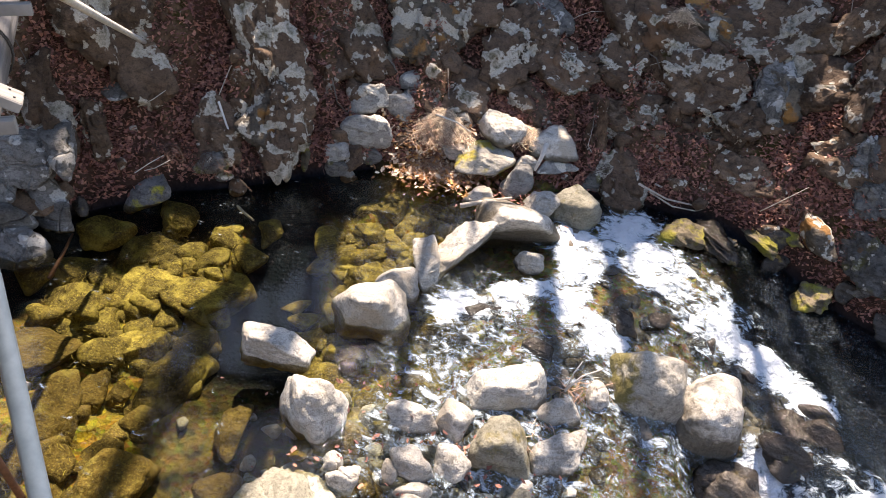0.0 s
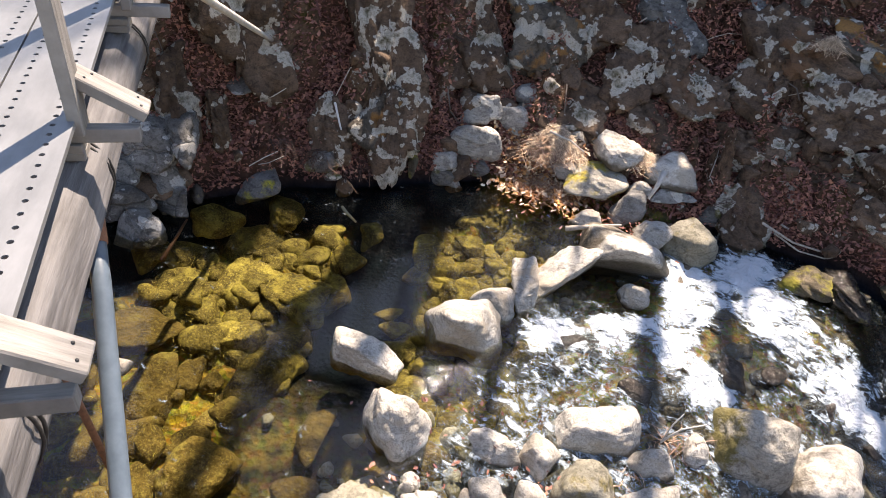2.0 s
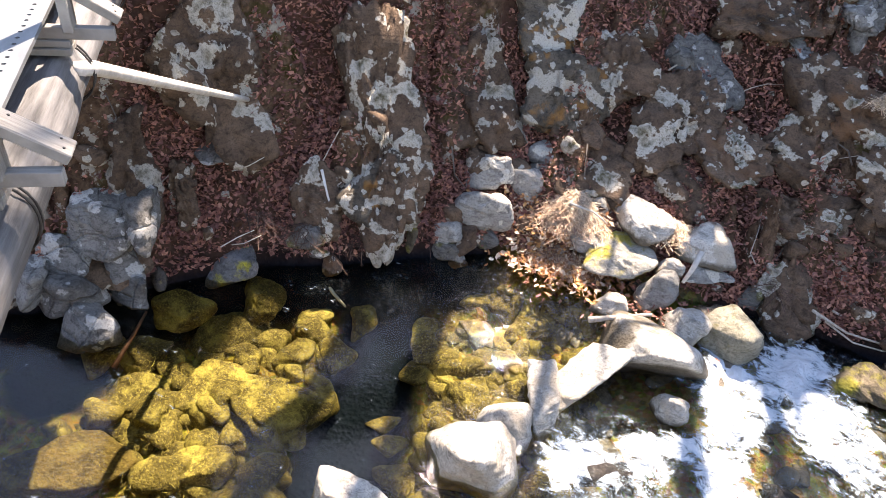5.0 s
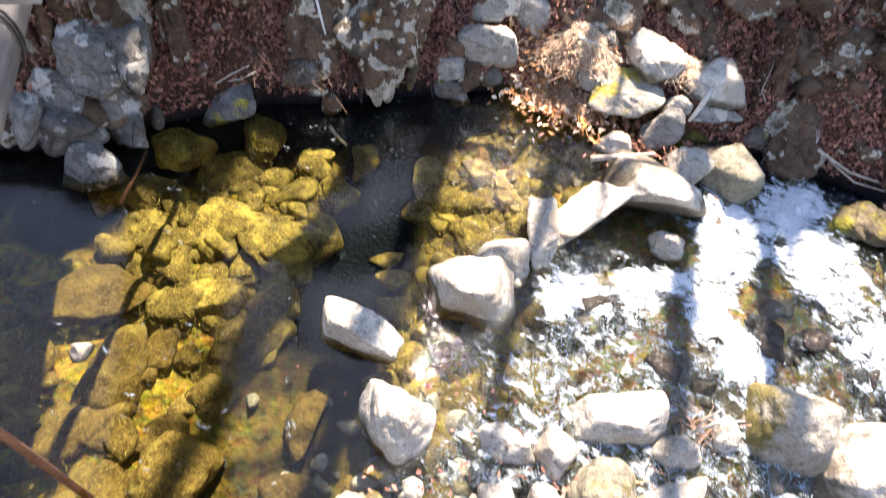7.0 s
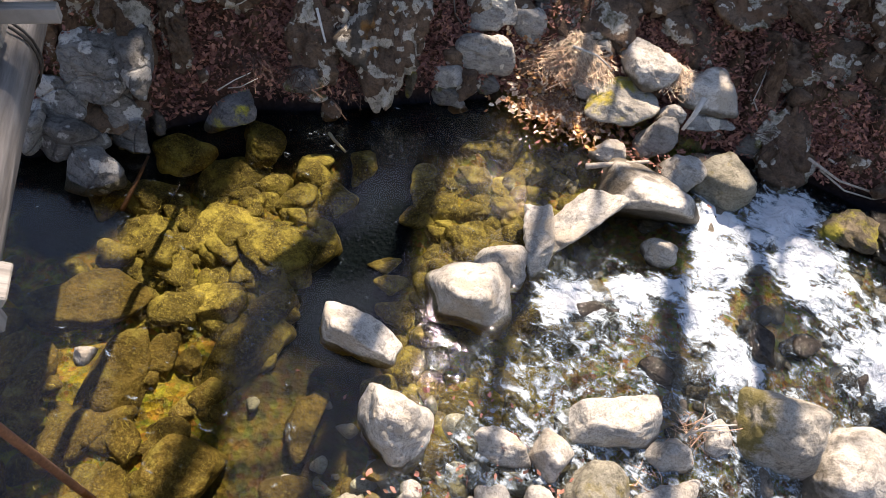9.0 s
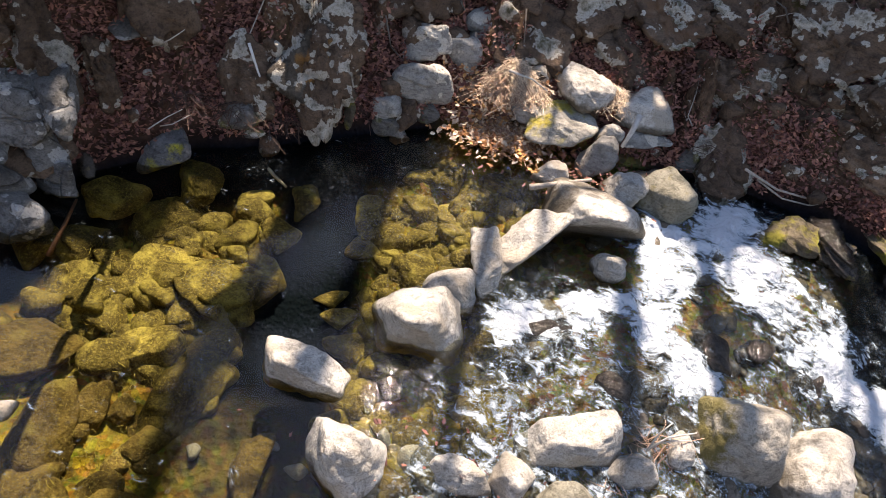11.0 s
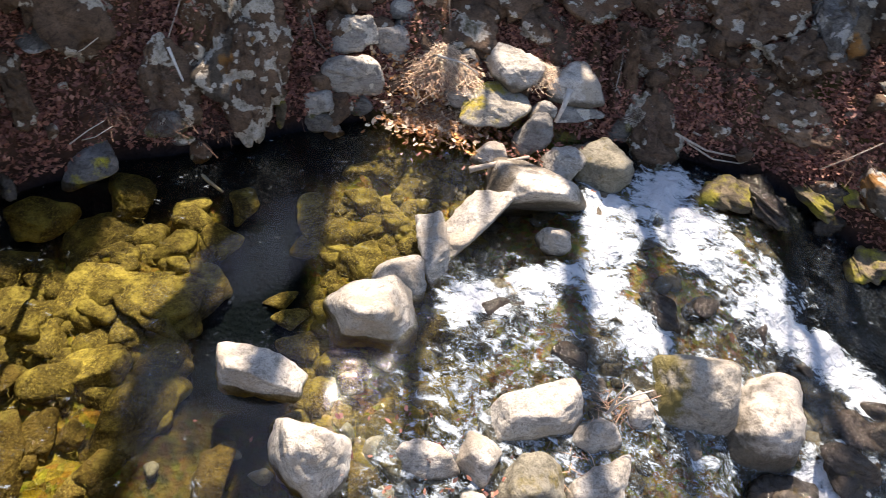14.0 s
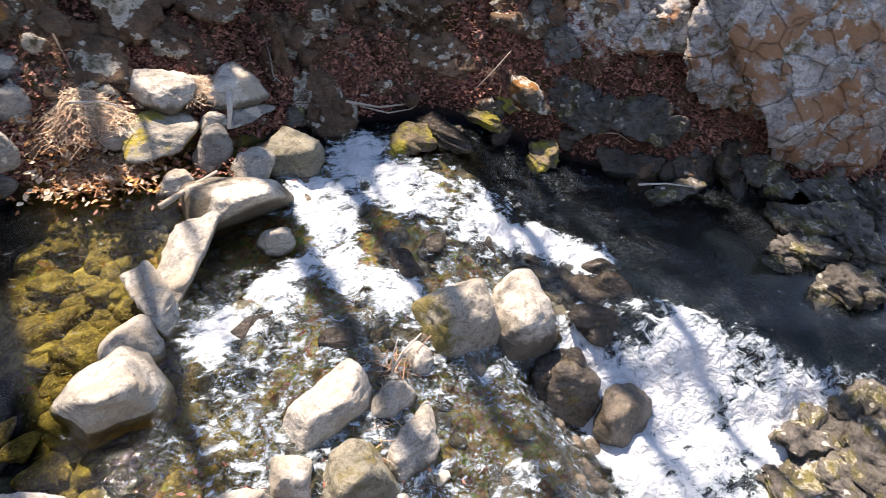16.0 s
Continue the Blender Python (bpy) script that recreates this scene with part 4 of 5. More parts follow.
rock("outcrop", "slab", (-2.91, 6.40, 1.63), (0.143, 0.193, 0.067), 32, (0.42, -0.73), 73)
rock("stone", "lichen", (-3.46, 5.17, 0.94), (0.199, 0.190, 0.062), 61, (0.00, 0.00), 74)
rock("outcrop", "lichen", (-4.32, 4.50, 1.33), (0.145, 0.332, 0.097), 24, (0.31, -0.80), 75)
rock("outcrop", "slab", (-3.58, 4.80, 0.68), (0.134, 0.309, 0.084), 43, (0.65, -0.60), 76)
rock("outcrop", "brown", (1.53, 6.72, 0.20), (0.299, 0.381, 0.159), 15, (0.07, -0.76), 77)
rock("stone", "grey", (-1.07, 7.08, 0.73), (0.153, 0.183, 0.106), 32, (0.00, 0.00), 78)
rock("outcrop", "slab", (3.08, 8.16, 1.70), (0.644, 0.508, 0.141), -12, (-0.40, -0.56), 79)
rock("outcrop", "slab", (3.19, 7.64, 1.31), (0.711, 0.427, 0.123), -25, (-0.52, -0.54), 80)
rock("outcrop", "lichen", (3.97, 6.64, 0.88), (0.205, 0.443, 0.125), 10, (-0.28, -0.76), 81)
rock("outcrop", "slab", (3.84, 7.34, 1.64), (0.200, 0.581, 0.130), -22, (-0.48, -0.58), 82)
rock("outcrop", "slab", (3.78, 7.96, 2.09), (0.217, 0.443, 0.136), -39, (-0.67, -0.55), 83)
rock("outcrop", "face", (6.48, 5.22, 0.84), (1.163, 1.120, 0.533), -14, (-0.30, -0.75), 84)
rock("outcrop", "brown", (3.83, 6.79, 0.99), (0.510, 0.265, 0.113), -12, (-0.33, -0.75), 85)
rock("outcrop", "face", (4.50, 6.52, 0.93), (0.518, 0.429, 0.174), -10, (-0.30, -0.66), 86)
rock("outcrop", "face", (4.97, 6.27, 1.04), (0.558, 0.409, 0.176), -25, (-0.54, -0.64), 87)
rock("outcrop", "face", (5.68, 5.63, 0.80), (0.578, 0.732, 0.301), -22, (-0.40, -0.71), 88)
rock("outcrop", "brown", (1.52, 7.38, 0.69), (0.546, 0.283, 0.100), 7, (-0.05, -0.65), 89)
rock("outcrop", "brown", (2.40, 7.26, 0.71), (0.591, 0.335, 0.117), -3, (-0.17, -0.60), 90)
rock("outcrop", "brown", (2.92, 6.75, 0.50), (0.388, 0.220, 0.081), -18, (-0.35, -0.61), 91)
rock("outcrop", "wet", (4.55, 5.46, -0.26), (0.367, 0.166, 0.089), -18, (-0.38, -0.68), 92)
rock("outcrop", "wet", (5.14, 5.17, -0.26), (0.299, 0.193, 0.102), -13, (-0.42, -0.69), 93)
rock("stone", "wet", (5.58, 4.87, -0.28), (0.204, 0.274, 0.112), -16, (0.00, 0.00), 94)
rock("outcrop", "ledge", (6.47, 4.39, -0.31), (0.301, 0.237, 0.152), -30, (0.04, -0.00), 95)
rock("outcrop", "ledge", (5.66, 4.12, -0.28), (0.281, 0.233, 0.161), -41, (0.01, -0.00), 96)
rock("outcrop", "ledge", (6.07, 3.94, -0.28), (0.325, 0.320, 0.214), -15, (0.03, -0.00), 97)
rock("outcrop", "ledge", (5.47, 3.78, -0.29), (0.409, 0.248, 0.136), -11, (0.00, -0.00), 98)
rock("outcrop", "ledge", (6.08, 3.59, -0.28), (0.342, 0.381, 0.195), -16, (0.03, -0.00), 99)
rock("outcrop", "ledge", (5.12, 3.70, -0.30), (0.249, 0.165, 0.093), -18, (-0.00, -0.00), 100)
rock("outcrop", "ledge", (5.49, 3.25, -0.28), (0.423, 0.256, 0.143), -18, (0.00, -0.00), 101)
rock("outcrop", "ledge", (6.92, 4.11, -0.32), (0.244, 0.444, 0.182), -13, (0.05, -0.00), 102)
rock("outcrop", "ledge", (5.90, 4.84, -0.17), (0.242, 0.181, 0.133), -26, (-0.44, -0.77), 103)
rock("outcrop", "ledge", (6.05, 4.65, -0.30), (0.221, 0.226, 0.118), -13, (0.03, -0.09), 104)
rock("slab_stone", "ledge", (4.86, 4.95, -0.30), (0.369, 0.157, 0.067), -3, (0.00, 0.00), 105)
rock("outcrop", "ledge", (4.41, 2.31, -0.83), (0.397, 0.250, 0.164), 4, (-0.01, -0.06), 106)
rock("outcrop", "ledge", (4.95, 2.29, -0.75), (0.335, 0.314, 0.218), 1, (-0.22, -0.51), 107)
rock("outcrop", "ledge", (4.65, 1.92, -0.81), (0.383, 0.356, 0.228), 3, (-0.00, -0.00), 108)
rock("outcrop", "ledge", (3.93, 2.10, -0.84), (0.290, 0.220, 0.147), -4, (-0.00, -0.00), 109)
rock("outcrop", "ledge", (4.24, 1.95, -0.83), (0.252, 0.230, 0.151), 3, (-0.00, -0.00), 110)
rock("slab_stone", "wet", (2.77, 4.58, -0.32), (0.242, 0.125, 0.045), -32, (0.00, 0.00), 111)
rock("slab_stone", "wet", (3.06, 4.39, -0.35), (0.221, 0.114, 0.041), -47, (0.00, 0.00), 112)
rock("stone", "wet", (3.35, 4.22, -0.30), (0.173, 0.098, 0.061), -18, (0.00, 0.00), 113)
rock("slab_stone", "wet", (2.67, 4.60, -0.30), (0.141, 0.133, 0.046), 4, (0.00, 0.00), 114)
rock("slab_stone", "wet", (2.91, 4.37, -0.35), (0.154, 0.130, 0.046), 4, (0.00, 0.00), 115)
rock("slab_stone", "wet", (2.40, 4.73, -0.22), (0.125, 0.148, 0.051), -13, (0.00, 0.00), 116)
rock("slab_stone", "wet", (1.55, 4.60, -0.06), (0.122, 0.207, 0.062), 18, (0.00, 0.00), 117)
rock("slab_stone", "wet", (1.91, 4.76, -0.10), (0.111, 0.187, 0.064), -30, (0.00, 0.00), 118)
rock("boulder", "damp", (2.57, 3.36, -0.67), (0.28, 0.23, 0.32), -12, (0.00, 0.00), 119)
rock("boulder", "damp", (2.93, 3.05, -0.82), (0.25, 0.26, 0.26), -12, (0.00, 0.00), 120)
rock("stone", "wet", (2.97, 3.74, -0.30), (0.236, 0.131, 0.104), -11, (0.00, 0.00), 121)
rock("slab_stone", "wet", (3.06, 4.14, -0.35), (0.226, 0.133, 0.049), -47, (0.00, 0.00), 122)
rock("stone", "wet", (3.33, 4.01, -0.29), (0.184, 0.159, 0.100), -18, (0.00, 0.00), 123)
rock("slab_stone", "moss", (3.68, 5.84, -0.21), (0.204, 0.303, 0.102), -15, (0.00, 0.00), 124)
rock("stone", "wet", (0.83, 3.96, -0.00), (0.160, 0.099, 0.045), -19, (0.00, 0.00), 125)
rock("stone", "algae", (-3.39, 3.87, -0.29), (0.201, 0.202, 0.163), 27, (0.00, 0.00), 126)
rock("stone", "algae", (-2.92, 4.38, -0.31), (0.310, 0.215, 0.173), 34, (0.00, 0.00), 127)
rock("stone", "algae", (-2.72, 3.90, -0.29), (0.329, 0.220, 0.180), 37, (0.00, 0.00), 128)
rock("stone", "algae", (-3.15, 3.58, -0.29), (0.229, 0.159, 0.130), 33, (0.00, 0.00), 129)
rock("stone", "algae", (-2.85, 3.39, -0.30), (0.169, 0.181, 0.150), 26, (0.00, 0.00), 130)
rock("stone", "algae", (-3.31, 4.37, -0.14), (0.231, 0.186, 0.147), 28, (0.00, 0.00), 131)
rock("stone", "algae", (-3.66, 3.76, -0.28), (0.173, 0.184, 0.147), 27, (0.00, 0.00), 132)
rock("stone", "algae", (-2.82, 4.80, -0.15), (0.172, 0.252, 0.161), 28, (0.00, 0.00), 133)
rock("stone", "algae", (-2.01, 5.11, -0.32), (0.114, 0.197, 0.102), 28, (0.00, 0.00), 134)
rock("stone", "algae", (-1.43, 5.17, -0.40), (0.124, 0.282, 0.110), 14, (0.00, 0.00), 135)
rock("stone", "algae", (-1.02, 5.46, -0.36), (0.151, 0.164, 0.131), 27, (0.00, 0.00), 136)
rock("stone", "algae", (-0.94, 5.09, -0.37), (0.174, 0.100, 0.081), 27, (0.00, 0.00), 137)
rock("stone", "algae", (-1.36, 4.79, -0.44), (0.149, 0.141, 0.115), 27, (0.00, 0.00), 138)
rock("stone", "algae", (-0.87, 4.71, -0.34), (0.216, 0.209, 0.172), 1, (0.00, 0.00), 139)
rock("stone", "algae", (-2.32, 4.44, -0.32), (0.184, 0.130, 0.105), 66, (0.00, 0.00), 140)
rock("stone", "algae", (-2.01, 4.62, -0.33), (0.145, 0.163, 0.132), 27, (0.00, 0.00), 141)
rock("stone", "algae", (-2.11, 3.91, -0.29), (0.251, 0.269, 0.223), 39, (0.00, 0.00), 142)
rock("stone", "algae", (-1.92, 4.16, -0.33), (0.135, 0.220, 0.126), 26, (0.00, 0.00), 143)
rock("stone", "algae", (-1.29, 4.11, -0.48), (0.135, 0.079, 0.066), 26, (0.00, 0.00), 144)
rock("stone", "algae", (-1.08, 3.84, -0.41), (0.212, 0.141, 0.119), 9, (0.00, 0.00), 145)
rock("stone", "algae", (-1.40, 4.29, -0.48), (0.151, 0.061, 0.051), 38, (0.00, 0.00), 146)
rock("stone", "algae", (-0.88, 5.87, -0.28), (0.193, 0.174, 0.136), 28, (0.00, 0.00), 147)
rock("stone", "algae", (-0.51, 5.20, -0.33), (0.155, 0.134, 0.108), 27, (0.00, 0.00), 148)
rock("stone", "algae", (-0.79, 5.45, -0.35), (0.107, 0.169, 0.093), 27, (0.00, 0.00), 149)
rock("stone", "algae", (-2.37, 4.92, -0.29), (0.151, 0.115, 0.092), 28, (0.00, 0.00), 150)
rock("stone", "algae", (-1.10, 5.83, -0.28), (0.226, 0.087, 0.068), 28, (0.00, 0.00), 151)
rock("stone", "silt", (-3.10, 2.19, -0.27), (0.125, 0.364, 0.134), 13, (0.00, 0.00), 152)
rock("stone", "silt", (-3.33, 2.26, -0.29), (0.100, 0.241, 0.114), 25, (0.00, 0.00), 153)
rock("stone", "silt", (-2.62, 2.50, -0.27), (0.189, 0.388, 0.184), 2, (0.00, 0.00), 154)
rock("stone", "algae", (-1.99, 3.02, -0.29), (0.215, 0.326, 0.197), 2, (0.00, 0.00), 155)
rock("stone", "silt", (-3.16, 2.88, -0.29), (0.419, 0.223, 0.185), 38, (0.00, 0.00), 156)
rock("stone", "algae", (-2.36, 3.28, -0.31), (0.186, 0.212, 0.179), 50, (0.00, 0.00), 157)
rock("stone", "silt", (-2.30, 2.80, -0.33), (0.117, 0.112, 0.096), 25, (0.00, 0.00), 158)
rock("stone", "silt", (-2.48, 2.71, -0.31), (0.134, 0.186, 0.135), 25, (0.00, 0.00), 159)
rock("stone", "silt", (-1.32, 2.68, -0.31), (0.125, 0.222, 0.115), 24, (0.00, 0.00), 160)
rock("stone", "silt", (-1.20, 2.23, -0.32), (0.155, 0.136, 0.119), 44, (0.00, 0.00), 161)
rock("stone", "silt", (-1.90, 2.05, -0.29), (0.232, 0.316, 0.222), 3, (0.00, 0.00), 162)
rock("stone", "silt", (-2.31, 2.09, -0.29), (0.142, 0.150, 0.129), 23, (0.00, 0.00), 163)
rock("stone", "silt", (-2.95, 1.94, -0.29), (0.138, 0.137, 0.116), 24, (0.00, 0.00), 164)
rock("stone", "algae", (-2.22, 3.82, -0.29), (0.218, 0.310, 0.205), 39, (0.00, 0.00), 165)
rock("stone", "algae", (-2.00, 3.97, -0.32), (0.202, 0.173, 0.144), 39, (0.00, 0.00), 166)
rock("stone", "silt", (-2.14, 2.21, -0.31), (0.109, 0.106, 0.091), 24, (0.00, 0.00), 167)
rock("stone", "silt", (-2.44, 1.43, -0.30), (0.164, 0.193, 0.166), 22, (0.00, 0.00), 168)
rock("stone", "silt", (-2.04, 1.53, -0.31), (0.151, 0.165, 0.143), 22, (0.00, 0.00), 169)
rock("stone", "silt", (-2.21, 1.20, -0.30), (0.193, 0.167, 0.144), 22, (0.00, 0.00), 170)
rock("stone", "silt", (-1.43, 1.90, -0.33), (0.143, 0.140, 0.122), 22, (0.00, 0.00), 171)
rock("stone", "silt", (-2.10, 2.50, -0.33), (0.131, 0.086, 0.074), 59, (0.00, 0.00), 172)
rock("stone", "algae", (-0.39, 3.25, -0.29), (0.168, 0.128, 0.110), 24, (0.00, 0.00), 173)
rock("stone", "algae", (0.49, 3.06, -0.27), (0.083, 0.085, 0.073), 23, (0.00, 0.00), 174)
rock("stone", "pale", (-2.77, 2.44, 0.01), (0.069, 0.076, 0.072), 25, (0.00, 0.00), 175)
rock("boulder", "grey", (-1.38, 1.51, 0.06), (0.310, 0.243, 0.304), 27, (0.00, 0.00), 176)
rock("boulder", "pale", (-0.81, 1.71, -0.03), (0.129, 0.247, 0.178), 47, (0.00, 0.00), 177)
rock("slab_stone", "mossy", (-0.67, 1.92, -0.04), (0.308, 0.404, 0.126), 12, (0.00, 0.00), 178)
rock("slab_stone", "pale", (-0.44, 2.17, -0.05), (0.124, 0.337, 0.070), 47, (0.00, 0.00), 179)
rock("stone", "pale", (0.08, 2.32, -0.12), (0.210, 0.114, 0.109), 32, (0.00, 0.00), 180)
rock("stone", "pale", (-0.39, 2.37, -0.02), (0.108, 0.092, 0.088), 23, (0.00, 0.00), 181)
rock("stone", "pale", (-0.49, 2.48, -0.01), (0.073, 0.067, 0.064), 23, (0.00, 0.00), 182)
rock("stone", "pale", (0.65, 2.45, -0.23), (0.178, 0.102, 0.082), 31, (0.00, 0.00), 183)
rock("stone", "mossy", (0.01, 2.07, -0.17), (0.145, 0.114, 0.093), 22, (0.00, 0.00), 184)
rock("stone", "pale", (0.42, 2.28, -0.21), (0.132, 0.099, 0.080), 22, (0.00, 0.00), 185)
rock("stone", "mossy", (0.29, 2.10, -0.22), (0.147, 0.085, 0.070), 22, (0.00, 0.00), 186)
rock("outcrop", "ledge", (4.15, 5.98, 0.18), (0.46, 0.30, 0.17), -14, (-0.30, -0.60), 192)
rock("outcrop", "ledge", (4.78, 5.60, 0.14), (0.42, 0.28, 0.16), -20, (-0.34, -0.60), 193)
rock("outcrop", "slab", (2.28, 7.62, 1.12), (0.46, 0.42, 0.17), 4, (-0.12, -0.58), 190)
rock("outcrop", "slab", (2.75, 7.25, 0.92), (0.40, 0.26, 0.13), -8, (-0.22, -0.58), 191)
rock("stone", "moss", (-1.90, 5.82, 0.22), (0.05, 0.17, 0.06), 30, (0.40, -0.50), 188)
rock("stone", "pale", (0.82, 2.33, -0.28), (0.179, 0.103, 0.083), 35, (0.00, 0.00), 187)

# smaller outcrops that break through the leaves of the bank
rnd = random.Random(77)
for k in range(44):
    x = rnd.uniform(-5.2, 7.6)
    d = rnd.uniform(0.15, 3.6)
    y = float(shore(x)) + d
    r = rnd.uniform(0.12, 0.36) * (0.7 + 0.2 * d)
    e = 0.1
    gx, gy = (float(ground(x + e, y)) - float(ground(x - e, y))) / (2 * e), (float(ground(x, y + e)) - float(ground(x, y - e))) / (2 * e)
    n = Vector((-gx, -gy, 1)).normalized()
    at = (round(x, 2), round(y, 2), lie(x, y) - 0.15 * r)
    rock("outcrop", rnd.choice(("slab", "brown", "brown", "lichen", "orange") if x < 3.2 else ("face", "brown", "ledge")), at, (r * rnd.uniform(0.6, 1.2), r * rnd.uniform(0.9, 1.9), r * rnd.uniform(0.45, 0.9)), rnd.uniform(-10, 60), (n.x, n.y), 300 + k)
# dark stones along the water's edge
for k in range(64):
    x = rnd.uniform(-5.2, 7.2)
    y = float(shore(x)) + rnd.uniform(-0.12, 0.16)
    r = rnd.uniform(0.06, 0.2)
    if -1.2 < x < 1.2:
        continue
    rock("stone", rnd.choice(("wet", "ledge", "brown")), (round(x, 2), round(y, 2), lie(x, y) + 0.25 * r), (r * rnd.uniform(0.9, 1.5), r, r * rnd.uniform(0.6, 0.9)), rnd.uniform(-30, 50), (0.0, -0.2), 500 + k)


def tube(bm, pts, radii, sides=10):
    """A round bar through points, with its own radius at each."""
    pts = [Vector(p) for p in pts]
    rings = []
    for i, p in enumerate(pts):
        way = (pts[min(i + 1, len(pts) - 1)] - pts[max(i - 1, 0)]).normalized()
        side = way.orthogonal().normalized() if abs(way.z) > 0.9 else way.cross(Vector((0, 0, 1))).normalized()
        up = side.cross(way)
        rings.append([bm.verts.new(p + (side * math.cos(a) + up * math.sin(a)) * radii[i]) for a in np.linspace(0, 2 * math.pi, sides, endpoint=False)])
    for a, b in zip(rings, rings[1:]):
        for k in range(sides):
            bm.faces.new((a[k], a[(k + 1) % sides], b[(k + 1) % sides], b[k]))
    bm.faces.new(rings[0][::-1])
    bm.faces.new(rings[-1])
    return bm


def bar(pts, radii, sides=10):
    return tube(bmesh.new(), pts, radii if isinstance(radii, (list, tuple)) else [radii] * len(pts), sides)


def board(lo, hi, bevel=0.003, turn=None):
    """A sawn board between two corners, edges eased; turn is a matrix about its middle."""
    bm = bmesh.new()
    mid, half = (Vector(lo) + Vector(hi)) / 2, (Vector(hi) - Vector(lo))
    bmesh.ops.create_cube(bm, size=1.0)
    bmesh.ops.scale(bm, vec=half, verts=bm.verts)
    bmesh.ops.bevel(bm, geom=bm.edges[:], offset=bevel, segments=1, affect="EDGES")
    if turn is not None:
        bmesh.ops.transform(bm, matrix=turn, verts=bm.verts)
    bmesh.ops.translate(bm, vec=mid, verts=bm.verts)
    return bm


def perforated(s0, s1, y0, y1, z, rows, pitch=0.055, hole=0.0085, thick=0.004, flange=0.018):
    """A steel plank with rows of real holes along its edges and turned-down flanges."""
    bm = bmesh.new()
    n = int((s1 - s0) / pitch)
    cuts = [y0]
    for r in rows:
        cuts += [r - pitch / 2, r + pitch / 2]
    cuts.append(y1)
    for k in range(0, len(cuts) - 1, 2):
        q = [bm.verts.new((a, b, z)) for a, b in ((s0, cuts[k]), (s0 + n * pitch, cuts[k]), (s0 + n * pitch, cuts[k + 1]), (s0, cuts[k + 1]))]
        bm.faces.new(q)
    h = pitch / 2
    square = [(h, 0), (h, h), (0, h), (-h, h), (-h, 0), (-h, -h), (0, -h), (h, -h)]
    for r in rows:
        for i in range(n):
            cx = s0 + (i + 0.5) * pitch
            outer = [bm.verts.new((cx + a, r + b, z)) for a, b in square]
            inner = [bm.verts.new((cx + hole * math.cos(k * math.pi / 4), r + hole * math.sin(k * math.pi / 4), z)) for k in range(8)]
            below = [bm.verts.new((v.co.x, v.co.y, z - 0.012)) for v in inner]
            for k in range(8):
                j = (k + 1) % 8
                bm.faces.new((outer[k], outer[j], inner[j], inner[k]))
                bm.faces.new((inner[k], inner[j], below[j], below[k]))
    for y, out in ((y0, -1), (y1, 1)):
        q = [bm.verts.new((a, y, c)) for a, c in ((s0, z), (s0 + n * pitch, z), (s0 + n * pitch, z - flange), (s0, z - flange))]
        bm.faces.new(q if out < 0 else q[::-1])
    return bm


# the footbridge, in a frame of its own: x along it, y away from the open side, z up
bridge = new("footbridge")
bridge.matrix_world = Matrix(((-0.552, -0.834, 0, 0), (0.834, -0.552, 0, 0), (0, 0, 1, 0), (0, 0, 0, 1)))
tagged(bridge, "narrow footbridge of a grey log, lumber brackets and perforated steel planks", "footbridge")
rnd = random.Random(5)


def log_beam(y, z, radius, seed):
    ss = np.linspace(-4.2, 8.2, 150)
    r = random.Random(seed)
    bm = bmesh.new()
    tube(bm, [(s, y + 0.012 * math.sin(1.3 * s + seed), z + 0.01 * math.sin(0.9 * s)) for s in ss], [radius] * len(ss), 40)
    for v in bm.verts:
        ang = math.atan2(v.co.z - z, v.co.y - y)
        split = noise.fractal(Vector((v.co.x * 0.5, ang * 3.0, seed)), 1.0, 2.0, 4)
        knot = noise.noise(Vector((v.co.x * 3.0, ang * 1.2, seed + 4.0)))
        out = Vector((0, math.cos(ang), math.sin(ang)))
        v.co += out * (0.012 * split + 0.010 * knot)
    return bm


part("log_beam", log_beam(0.49, 2.60, 0.13, 2), LOG, bridge, "bleached grey log with long cracks")
# second log, unseen: added under the far side and for its shadow
part("log_beam", log_beam(1.35, 2.60, 0.13, 9), LOG, bridge, "bleached grey log with long cracks")
DECK_Z = 2.885
SKEW = Matrix.Translation((2.0, 0.385, 0)) @ Matrix.Rotation(radians(2), 4, "Z") @ Matrix.Translation((-2.0, -0.385, 0))
for k in range(4):
    y0 = 0.385 + 0.247 * k
    plank = perforated(-4.0, 8.0, y0, y0 + 0.24, DECK_Z, (y0 + 0.055, y0 + 0.185))
    bmesh.ops.transform(plank, matrix=SKEW, verts=plank.verts)
    part("deck_plank", plank, GALV, bridge, "pale perforated steel plank" if k == 0 else "", smooth=False)
